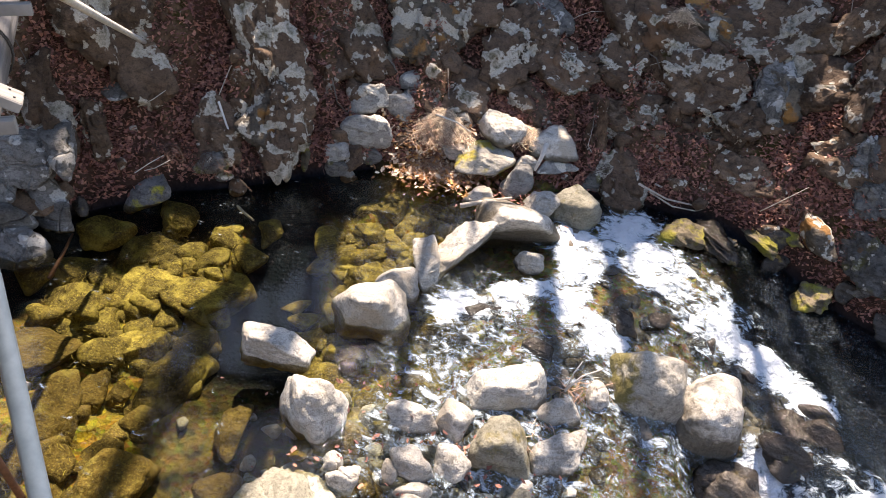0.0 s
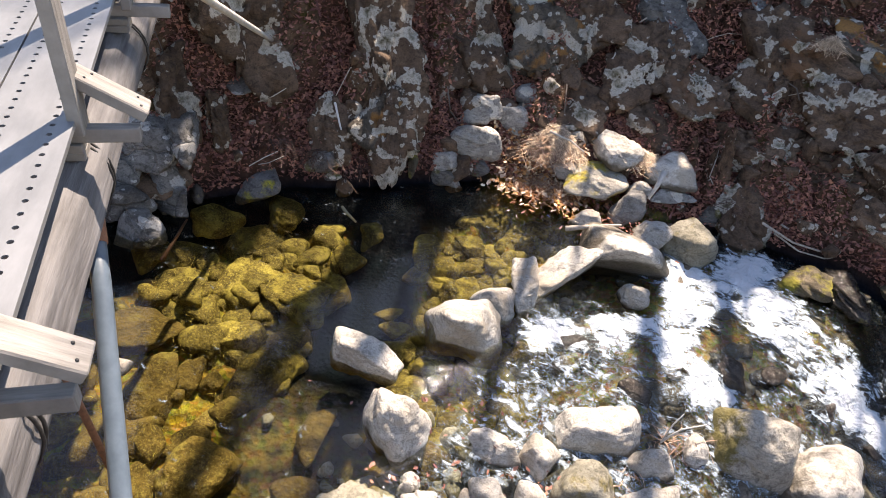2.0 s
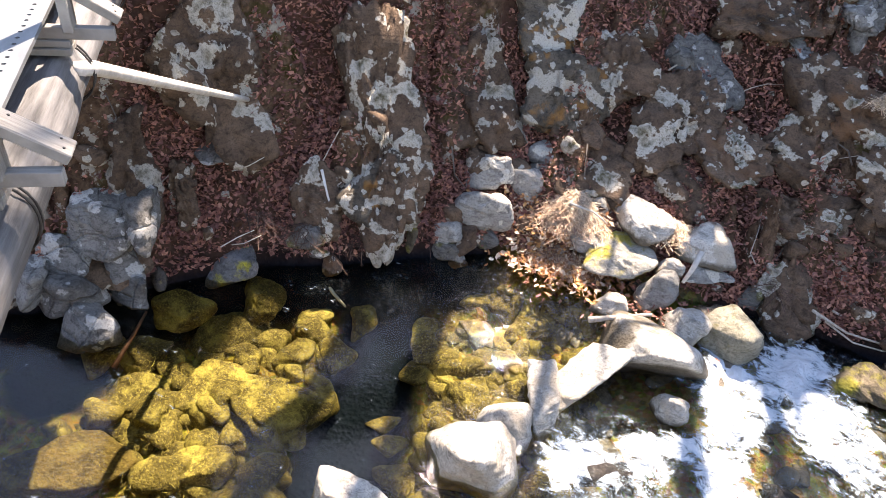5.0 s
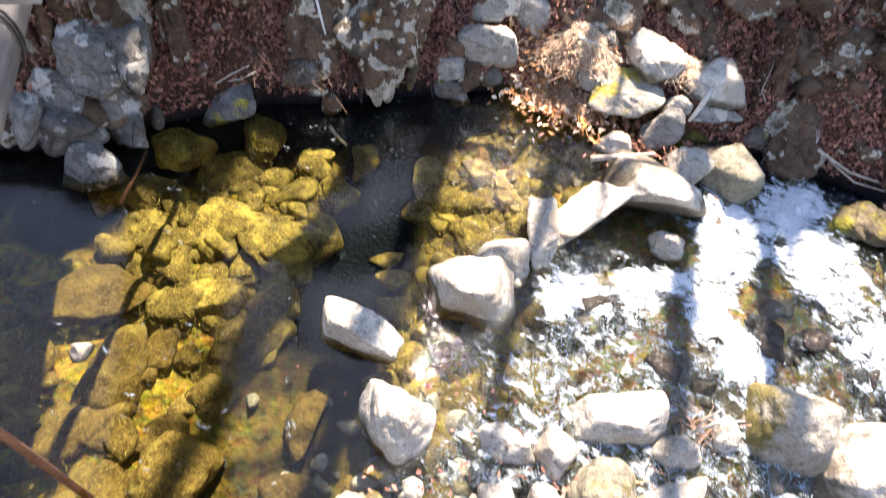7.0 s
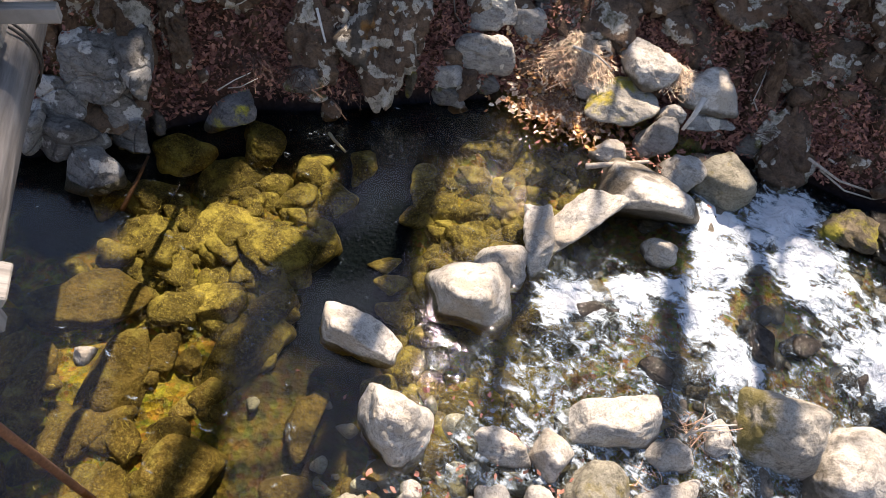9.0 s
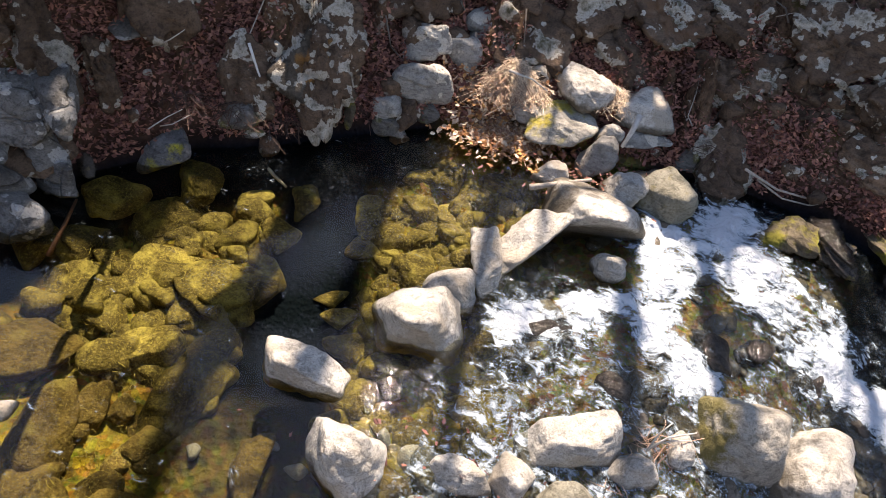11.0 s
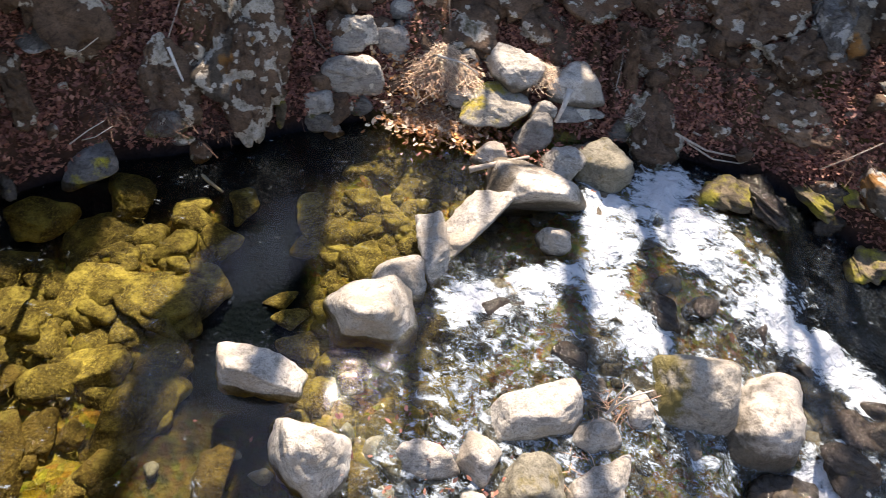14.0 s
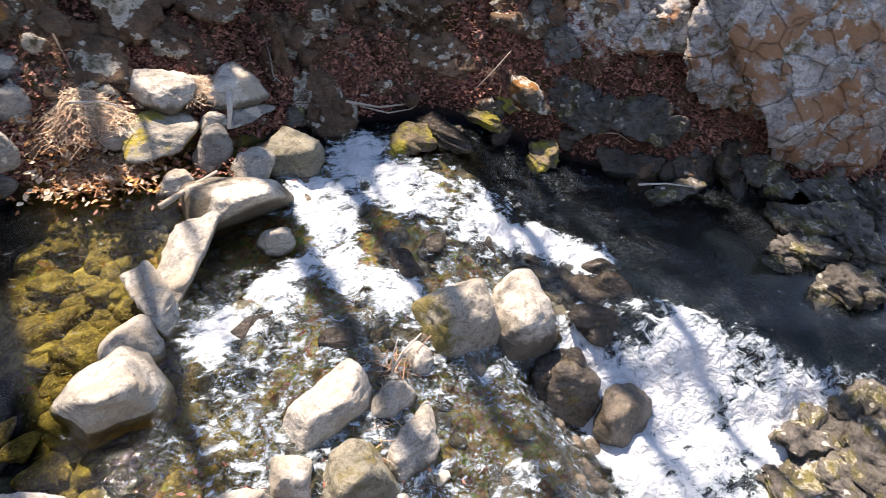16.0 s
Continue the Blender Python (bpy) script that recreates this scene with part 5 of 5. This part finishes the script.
for k in range(-5, 6):
    s = 2.03 + 1.04 * k
    post = part("post", board((s - 0.045, 0.365, 2.83), (s + 0.045, 0.405, 3.92), 0.004, Matrix.Rotation(radians(rnd.uniform(-1, 1)), 4, "X")), TIMBER, bridge, smooth=False)
    part("sill", board((s - 0.02, 0.215, 2.795), (s + 0.02, 1.5, 2.845)), TIMBER, bridge, smooth=False)
    brace = part("brace", board((s - 0.005, 0.172, 2.918), (s + 0.085, 0.408, 2.956), 0.004, Matrix.Rotation(radians(33), 4, "X")), TIMBER, bridge, smooth=False)
    for u, v in ((0.02, 0.20), (0.06, 0.215), (0.02, 0.37), (0.06, 0.355)):
        w = v - 0.29
        y, z = 0.29 + w * math.cos(radians(33)) - 0.0195 * math.sin(radians(33)), 2.937 + w * math.sin(radians(33)) + 0.0195 * math.cos(radians(33))
        part("screw", bar([(s + u, y, z - 0.002), (s + u, y - 0.001, z + 0.002)], 0.004, 8), WIRE, brace)
    for z in (2.735, 2.765):
        part("spacer_block", board((s - 0.03 - rnd.uniform(0, 0.02), 0.385, z), (s + 0.06, 0.60, z + 0.029)), TIMBER, bridge, smooth=False)
    for dx in (0.08, 0.105):
        ring = [(s + dx + 0.02 * math.sin(a), 0.49 + 0.143 * math.cos(a), 2.60 + 0.143 * math.sin(a)) for a in np.linspace(0, 2 * math.pi, 28)]
        part("cable_loop", bar(ring, 0.005, 6), WIRE, bridge)

pipe = part("steel_pipe", bar([(-1.40, 1.41, 2.59), (-1.256, 1.252, 2.45), (-0.022, -0.195, 1.2), (0.45, -0.75, 0.72)], 0.03, 16), PIPE)
tagged(pipe, "blue-grey steel pipe slanting from the bridge to the near bank", "pipe")
part("collar", bar([(-1.40, 1.41, 2.59), (-1.33, 1.335, 2.525)], 0.034, 16), RUST, pipe, "rusty collar")
stake = part("iron_stake", bar([(-2.29, 1.60, 2.62), (-2.263, 1.654, 1.6), (-2.222, 1.752, -0.3)], 0.022, 12), RUST)
tagged(stake, "rusty iron stake standing in the pool", "stake")
pole = part("support_pole", bar([(-2.60, 3.2, 2.66), (-2.648, 3.343, 2.6), (-3.0, 4.4, 1.96), (-3.273, 5.246, 1.45), (-3.36, 5.5, 1.30)], [0.034, 0.034, 0.029, 0.024, 0.02], 12), PALE_WOOD)
tagged(pole, "peeled pale pole running from the log to the bank", "pole")


# fillers: small stones of the bed and the bank, leaves, twigs
def stones(name, count, spot, sizes, material, seed, label, sink=0.3, flat=0.65):
    """Many small stones in one mesh."""
    rnd = random.Random(seed)
    dirs, tris = ball(3)
    tris = np.array(tris)
    verts, faces = [], []
    for _ in range(count):
        x, y = spot(rnd)
        r = rnd.uniform(*sizes) * rnd.uniform(0.6, 1.2)
        planes = [((s * (i == 0), s * (i == 1), s * (i == 2)), 1.0) for i in range(3) for s in (-1, 1)]
        for _ in range(8):
            v = Vector((rnd.gauss(0, 1), rnd.gauss(0, 1), rnd.gauss(0, 0.8))).normalized()
            planes.append((v[:], rnd.uniform(0.65, 0.95)))
        p = hewn(dirs, planes, 9)
        p = p * (1 + 0.10 * np.sin(p @ np.array([[rnd.uniform(-4, 4)], [rnd.uniform(-4, 4)], [rnd.uniform(-3, 3)]]) + rnd.uniform(0, 6)))
        p = p * np.array([r, r * rnd.uniform(0.6, 0.95), r * flat])
        a = rnd.uniform(0, 6.28)
        c, s = math.cos(a), math.sin(a)
        p = p @ np.array([[c, s, 0], [-s, c, 0], [0, 0, 1]])
        p += np.array([x, y, lie(x, y) + r * flat * (1 - 2 * sink)])
        faces.append(tris + len(dirs) * len(verts))
        verts.append(p)
    me = bpy.data.meshes.new(name)
    me.from_pydata(np.concatenate(verts).tolist(), [], np.concatenate(faces).tolist())
    me.materials.append(material)
    me.shade_smooth()
    return tagged(new(name, me), label, "stones", kind="stuff")


def in_pool(r):
    while True:
        x, y = r.uniform(-5.2, 0.1), r.uniform(0.9, 6.2)
        if y < float(shore(x)) - (0.15 if x > -1.0 else 0.6) and math.hypot((x + 3.8) / 0.52, (y - 3.45) / 0.5) > 1 and float(near_line(np.array(x), np.array(y), CHANNEL)) > 0.4:
            return x, y


def in_riffle(r):
    while True:
        x, y = r.uniform(-0.6, 2.9), r.uniform(1.2, 6.5)
        if y < float(shore(x)) - 0.05:
            return x, y


def on_bar(r):
    return r.gauss(-0.05, 0.55), r.gauss(2.35, 0.38)


def on_bank(r):
    while True:
        x = r.uniform(-5.5, 8)
        y = float(shore(x)) + abs(r.gauss(0, 1.4))
        return x, y


stones("bed_stones", 300, lambda r: next(p for p in iter(lambda: in_pool(r), None) if p[1] > 3.0), (0.06, 0.17), ROCK["algae"], 11, "golden algae-covered stones of the pool bed", sink=0.5)
stones("bed_stones", 130, lambda r: next(p for p in iter(lambda: in_pool(r), None) if p[1] <= 3.0), (0.08, 0.2), ROCK["silt"], 15, "brown silted stones of the pool bed", sink=0.45)
stones("riffle_stones", 300, in_riffle, (0.04, 0.15), ROCK["damp"], 12, "wet brown stones under the riffle", sink=0.45, flat=0.5)
stones("bar_stones", 110, on_bar, (0.03, 0.09), ROCK["pale"], 13, "pale cobbles of the gravel bar", sink=-0.4)
stones("bar_stones", 150, on_bar, (0.03, 0.10), ROCK["mossy"], 16, "buff and mossy cobbles of the gravel bar", sink=-0.2)
stones("bank_stones", 200, on_bank, (0.03, 0.14), ROCK["slab"], 14, "dark stones half buried in the bank", flat=0.8, sink=0.35)


def leaves(name, count, spot, size, material, seed, label, lift=0.012, tilt=0.5):
    """Fallen leaves: folded five-point blades, each lying its own way."""
    rnd = random.Random(seed)
    blade = np.array([(0, 0, 0.1), (0.4, 0.34, 0.2), (0.72, 0.14, 0.05), (1.1, 0, 0.25), (0.8, -0.26, 0.16), (0.3, -0.2, 0.22)])
    verts, faces = [], []
    for i in range(count):
        x, y, z = spot(rnd)
        k = size * rnd.uniform(0.55, 1.3)
        e = Euler((rnd.gauss(0, tilt), rnd.gauss(0, tilt), rnd.uniform(0, 6.28)))
        p = blade * np.array([1, rnd.uniform(0.7, 1.3), rnd.uniform(-0.6, 1.6)]) * k
        p = p @ np.array(e.to_matrix()).T + np.array([x, y, z + lift + k * 0.15])
        verts.append(p)
        b = 6 * i
        faces += [(b, b + 1, b + 2, b + 3), (b, b + 3, b + 4, b + 5)]
    me = bpy.data.meshes.new(name)
    me.from_pydata(np.concatenate(verts).tolist(), [], faces)
    me.materials.append(material)
    return tagged(new(name, me), label, "leaves", kind="stuff")


def litter(r):
    while True:
        x = r.uniform(-6, 8)
        d = abs(r.gauss(0.1, 1.5))
        y = float(shore(x)) + d
        z = lie(x, y)
        proud = z - float(ground(x, y))
        if noise.noise(Vector((x * 1.3, y * 1.3, 9.0))) + r.uniform(-0.35, 0.45) - 3.0 * max(0.0, proud) > -0.30 + 0.12 * float(sm(0.9, 1.6, x)) and d > 0.03:
            return x, y, z + 0.01


leaves("leaf_litter", 120000, litter, 0.047, LEAF, 21, "red-brown fallen leaves covering the bank", lift=0.02, tilt=0.55)


def heap(name, at, spread, count, length, material, seed, label):
    """A drift heap of thin bent stalks."""
    rnd = random.Random(seed)
    verts, faces = [], []
    for i in range(count):
        u, v = rnd.gauss(0, 0.5), rnd.gauss(0, 0.5)
        h = math.exp(-(u * u + v * v)) * spread[2] * rnd.uniform(0.3, 1.1)
        c = np.array([at[0] + u * spread[0], at[1] + v * spread[1], at[2] + h])
        a, w, n = rnd.uniform(0, 6.28), rnd.uniform(0.0011, 0.0036), length * rnd.uniform(0.4, 1.2)
        way, side = np.array([math.cos(a), math.sin(a), rnd.gauss(0, 0.18)]), np.array([-math.sin(a), math.cos(a), rnd.uniform(-0.6, 0.6)])
        bend = np.array([-math.sin(a) * rnd.gauss(0, 0.3), math.cos(a) * rnd.gauss(0, 0.3), rnd.uniform(-0.4, 0.0)]) * n
        for k, s in ((0, -0.5), (1, 0.0), (2, 0.5)):
            mid = c + way * n * s + bend * (2 * s) ** 2
            verts += [mid + side * w, mid - side * w]
        b = 6 * i
        faces += [(b, b + 1, b + 3, b + 2), (b + 2, b + 3, b + 5, b + 4)]
    me = bpy.data.meshes.new(name)
    me.from_pydata([tuple(p) for p in verts], [], faces)
    me.materials.append(material)
    return tagged(new(name, me), label, "debris", kind="stuff")


heap("debris_heap", (-0.62, 6.74, 0.34), (0.31, 0.22, 0.26), 5200, 0.20, DRY, 31, "flood-drift heap of bleached grass and twigs")
heap("debris_heap", (-0.66, 6.66, 0.34), (0.30, 0.22, 0.20), 700, 0.24, STRAW, 34, "reddish stalks of the flood-drift heap")
heap("debris_heap", (0.34, 6.86, 0.44), (0.28, 0.18, 0.10), 1700, 0.16, DRY, 32, "flood-drift heap of bleached grass and twigs")
heap("debris_heap", (-0.5, 6.36, 0.08), (0.40, 0.20, 0.05), 420, 0.16, STRAW, 33, "sodden drift of stalks at the water's edge")


def strands(name, count, material, seed, label):
    """Threads of algae trailing with the current."""
    rnd = random.Random(seed)
    verts, faces = [], []
    for i in range(count):
        x, y = in_pool(rnd)
        c = np.array([x, y, min(lie(x, y) + rnd.uniform(0.0, 0.16), -0.03)])
        a, w, n = rnd.gauss(-0.7, 0.7), rnd.uniform(0.0008, 0.002), rnd.uniform(0.015, 0.06)
        way, side = np.array([math.cos(a), math.sin(a), rnd.gauss(0, 0.12)]), np.array([-math.sin(a), math.cos(a), 0.2])
        bend = side * rnd.gauss(0, 0.25) * n
        for s in (-0.5, 0.0, 0.5):
            mid = c + way * n * s + bend * (2 * s) ** 2
            verts += [tuple(mid + side * w), tuple(mid - side * w)]
        k = 6 * i
        faces += [(k, k + 1, k + 3, k + 2), (k + 2, k + 3, k + 5, k + 4)]
    me = bpy.data.meshes.new(name)
    me.from_pydata(verts, [], faces)
    me.materials.append(material)
    return tagged(new(name, me), label, "algae", kind="stuff")


heap("grass_tuft", (1.87, 8.15, 1.62), (0.13, 0.10, 0.16), 500, 0.14, DRY, 35, "tuft of pale dry grass on the bank")
for k, (x, y, z, n) in enumerate(((-2.72, 5.28, 0.30, 90), (-2.35, 5.46, 0.18, 60), (-3.05, 5.05, 0.42, 60), (-1.95, 5.95, 0.16, 40), (1.35, 6.62, 0.30, 40), (3.35, 6.42, 0.45, 50))):
    heap("root_tangle", (x, y, z), (0.22, 0.14, 0.10), n, 0.30, ROOT, 70 + k, "thin red-brown roots and twigs hanging over the water's edge")
strands("algae_strands", 9000, STRAND, 41, "golden threads of algae trailing in the pool")
for k, (x, y, n) in enumerate(((1.17, 3.65, 26), (0.9, 3.14, 16))):
    heap("stalk_tuft", (x, y, max(lie(x, y), float(level(x, y))) + 0.05), (0.22, 0.16, 0.06), n, 0.24, STRAW, 60 + k, "dry reddish stalks caught between the stones")


def drift(r):
    x, y = r.gauss(-0.55, 0.28), r.gauss(6.4, 0.2)
    return x, y, max(float(ground(x, y)), 0.0) + r.uniform(0, 0.08)


def pile_gaps(r):
    x, y = r.gauss(0.3, 0.35), r.gauss(6.2, 0.25)
    return x, y, max(float(ground(x, y)), 0.0) + r.uniform(0, 0.08)


def bar_gaps(r):
    x, y = r.gauss(0.2, 0.5), r.gauss(2.75, 0.25)
    return x, y, float(level(x, y)) + r.uniform(-0.02, 0.06)


leaves("drift_leaves", 900, drift, 0.06, DRY, 22, "bleached leaves caught at the pool's edge")
leaves("drift_leaves", 1700, drift, 0.055, SODDEN, 25, "sodden orange-brown leaves caught at the pool's edge")
leaves("drift_leaves", 260, pile_gaps, 0.05, LEAF, 23, "brown leaves caught between the stones")
leaves("drift_leaves", 150, bar_gaps, 0.045, LEAF, 24, "brown leaves caught between the stones")


def stick(name, pts, radius, label, material=PALE_WOOD):
    n = len(pts)
    ob = part(name, bar(pts, [radius * (1 - 0.5 * i / max(1, n - 1)) for i in range(n)], 8), material)
    return tagged(ob, label, "branch", group="dead wood")


stick("stick", ((-2.70, 5.56, 0.80), (-2.61, 5.51, 0.58), (-2.48, 5.44, 0.36)), 0.013, "pale stick leaning on a bank slab, whitened for sunlight", SUNLIT_WOOD)
stick("branch", ((1.71, 6.52, 0.30), (2.06, 6.52, 0.18), (2.75, 6.66, 0.08)), 0.015, "grey dead branch lying at the bank's foot", TWIG)
stick("branch", ((1.86, 6.53, 0.22), (2.14, 6.49, 0.12), (2.59, 6.60, 0.06)), 0.011, "grey dead branch lying at the bank's foot", TWIG)
stick("driftwood", ((-0.14, 5.56, 0.17), (0.10, 5.69, 0.20), (0.36, 5.86, 0.20)), 0.028, "barkless driftwood stick on the stones", TWIG)
stick("driftwood", ((0.61, 6.40, 0.62), (0.58, 6.28, 0.50), (0.54, 6.20, 0.38)), 0.03, "barkless driftwood stick on the stones")
stick("twig", ((1.05, 3.49, 0.08), (1.15, 3.56, 0.20), (1.29, 3.59, 0.30)), 0.009, "white forked twig caught on a stone")
stick("twig", ((1.05, 3.48, 0.08), (1.08, 3.55, 0.22), (1.12, 3.58, 0.34)), 0.007, "white forked twig caught on a stone")
stick("twig", ((1.08, 3.53, 0.12), (1.19, 3.55, 0.20), (1.28, 3.57, 0.22)), 0.005, "white forked twig caught on a stone")
stick("twig", ((-3.17, 4.71, 0.35), (-3.07, 4.82, 0.42), (-2.95, 4.88, 0.50)), 0.006, "thin bare twig at the water's edge")
stick("twig", ((-3.11, 4.78, 0.35), (-3.00, 4.79, 0.40), (-2.90, 4.90, 0.45)), 0.005, "thin bare twig at the water's edge")
stick("twig", ((-0.61, 6.31, 0.75), (-0.40, 6.52, 0.60), (-0.24, 6.56, 0.50)), 0.012, "dark twig in the drift heap")
stick("twig", ((0.95, 7.54, 0.70), (1.27, 7.61, 0.60), (1.48, 7.50, 0.50)), 0.01, "thin bare twig on the leaf litter")
stick("twig", ((-3.32, 5.15, 0.80), (-3.16, 5.17, 0.90), (-3.04, 5.21, 1.00)), 0.006, "thin bare twig on the leaf litter")
stick("branch", ((1.92, 6.68, 0.25), (2.33, 6.76, 0.10), (2.67, 6.80, 0.05)), 0.012, "grey dead branch lying at the bank's foot", TWIG)
stick("twig", ((4.31, 4.99, -0.15), (4.58, 4.89, -0.12), (4.88, 4.78, -0.15)), 0.012, "bleached stick on the wet ledge")
stick("twig", ((2.88, 6.10, 0.50), (3.00, 6.04, 0.70), (3.19, 6.06, 0.90)), 0.006, "thin bare twig on the leaf litter", TWIG)
stick("sunk_branch", ((-2.49, 5.21, -0.10), (-2.31, 5.11, -0.15), (-2.18, 5.07, -0.20)), 0.02, "sunken waterlogged branch in the pool")
stick("sunk_branch", ((-3.37, 3.60, -0.10), (-3.44, 3.92, -0.06), (-3.48, 4.11, -0.02)), 0.02, "sunken reddish branch in the pool", RUSTY)

# thin twigs fallen over the bank
rnd = random.Random(91)
for k in range(46):
    x = rnd.uniform(-4.6, 6.0)
    y = float(shore(x)) + rnd.uniform(0.15, 2.6)
    a, n = rnd.uniform(0, 6.28), rnd.uniform(0.25, 0.8)
    pts = []
    for u in (-0.5, -0.17, 0.17, 0.5):
        px, py = x + math.cos(a) * n * u + rnd.uniform(-0.03, 0.03), y + math.sin(a) * n * u + rnd.uniform(-0.03, 0.03)
        pts.append((px, py, max(lie(px, py), lie(x, y) - 0.1) + 0.045))
    stick("fallen_twig", pts, rnd.uniform(0.004, 0.010), "thin bare twig fallen on the leafy bank", rnd.choice((TWIG, BARK)))


def tree(x, y, height, radius, seed):
    """A leafless tree: a tapered trunk with limbs and twigs."""
    rnd = random.Random(seed)
    z = float(ground(x, y)) - 0.2
    top = Vector((x + rnd.uniform(-0.4, 0.4), y + rnd.uniform(-0.3, 0.3), z + height))
    ob = new("tree")
    ob.location = (x, y, z)
    trunk = [(0, 0, 0)] + [tuple((top - Vector((x, y, z))) * k + Vector((rnd.uniform(-0.06, 0.06), rnd.uniform(-0.06, 0.06), 0))) for k in (0.2, 0.4, 0.6, 0.8, 1.0)]
    part("trunk", bar(trunk, [radius * k for k in (1.25, 1.0, 0.9, 0.75, 0.5, 0.15)], 12), BARK, ob)
    for _ in range(9):
        k = rnd.uniform(0.35, 0.95)
        p = (top - Vector((x, y, z))) * k
        a = rnd.uniform(0, 6.28)
        way = Vector((math.cos(a), math.sin(a), rnd.uniform(0.4, 1.1))) * rnd.uniform(0.8, 2.0) * (1.2 - k)
        limb = part("limb", bar([tuple(p), tuple(p + way * 0.5 + Vector((0, 0, 0.1))), tuple(p + way)], [radius * 0.35, radius * 0.25, radius * 0.06], 7), BARK, ob)
        for _ in range(3):
            q = p + way * rnd.uniform(0.4, 0.95)
            e = Vector((rnd.gauss(0, 1), rnd.gauss(0, 1), 0.6)).normalized() * rnd.uniform(0.3, 0.8)
            part("twig", bar([tuple(q), tuple(q + e)], [radius * 0.1, radius * 0.03], 5), BARK, limb)
    return tagged(ob, "bare leafless tree on the ridge above the bank", "tree", group="trees of the ridge")


# (shadow's place on the stream, trunk radius, height)
for k, (sx, radius, height) in enumerate(((-0.22, 0.085, 13), (1.02, 0.14, 14), (1.42, 0.11, 13), (1.72, 0.15, 6.6), (-1.42, 0.15, 14), (-1.85, 0.16, 13), (2.75, 0.08, 13), (3.1, 0.07, 13), (3.6, 0.08, 13), (-4.4, 0.13, 13), (0.2, 0.035, 11), (4.6, 0.12, 13))):
    yb = float(shore(sx)) + 4.5
    tree(sx - math.tan(radians(SUN_AZ)) * (yb - 4.0), yb, height, radius, 50 + k)


def shade_tree(x, seed):
    """An unseen needle tree added behind the bank: a bare trunk and a crown of small sprays, which keeps the sun off
    the bank.
    """
    rnd = random.Random(seed)
    steep, slant = math.tan(radians(SUN_EL)), 8 * math.tan(radians(SUN_AZ))
    y = float(shore(x + slant)) + 8.0
    z = float(ground(x, y)) - 0.2
    ob = new("unseen_shade_tree")
    ob.location = (x, y, z)
    top = 1.0
    verts, faces = [], []
    for _ in range(900):
        px, py = x + rnd.uniform(-0.5, 0.5), y + rnd.uniform(-0.55, 0.55)
        edge = px + slant
        high = steep * (8.0 + py - y - float(np.interp(edge, LIT_X, LIT)))
        low = steep * (5.3 + py - y) + 2.7 * float(np.interp(edge, RISE_X, RISE)) - 0.3
        if high - low < 0.1:
            continue
        h = rnd.uniform(low, high)
        top = max(top, h)
        e = Euler((rnd.gauss(0, 0.5), rnd.gauss(0, 0.5), rnd.uniform(0, 6.28))).to_matrix()
        b = len(verts)
        for u, v, w in ((0, 0, 0), (0.5, 0.28, -0.05), (1, 0, -0.16), (0.5, -0.28, -0.05)):
            verts.append(tuple(Vector((px - x, py - y, h - z)) + e @ Vector(((u - 0.5) * 0.34, v * 0.34, w * 0.34))))
        faces.append((b, b + 1, b + 2, b + 3))
    part("trunk", bar([(0, 0, 0), (0.03, 0.02, 0.5 * (top - z)), (0, 0, top - z)], [0.13, 0.09, 0.02], 9), BARK, ob)
    me = bpy.data.meshes.new("crown")
    me.from_pydata(verts, [], faces)
    me.materials.append(NEEDLE)
    new("crown", me).parent = ob
    return tagged(ob, "unseen tree with dark needles, added to keep the sun off the bank", "tree", group="evergreens behind the bank")


for k in range(23):
    shade_tree(-8.4 + 0.68 * k, 900 + k)
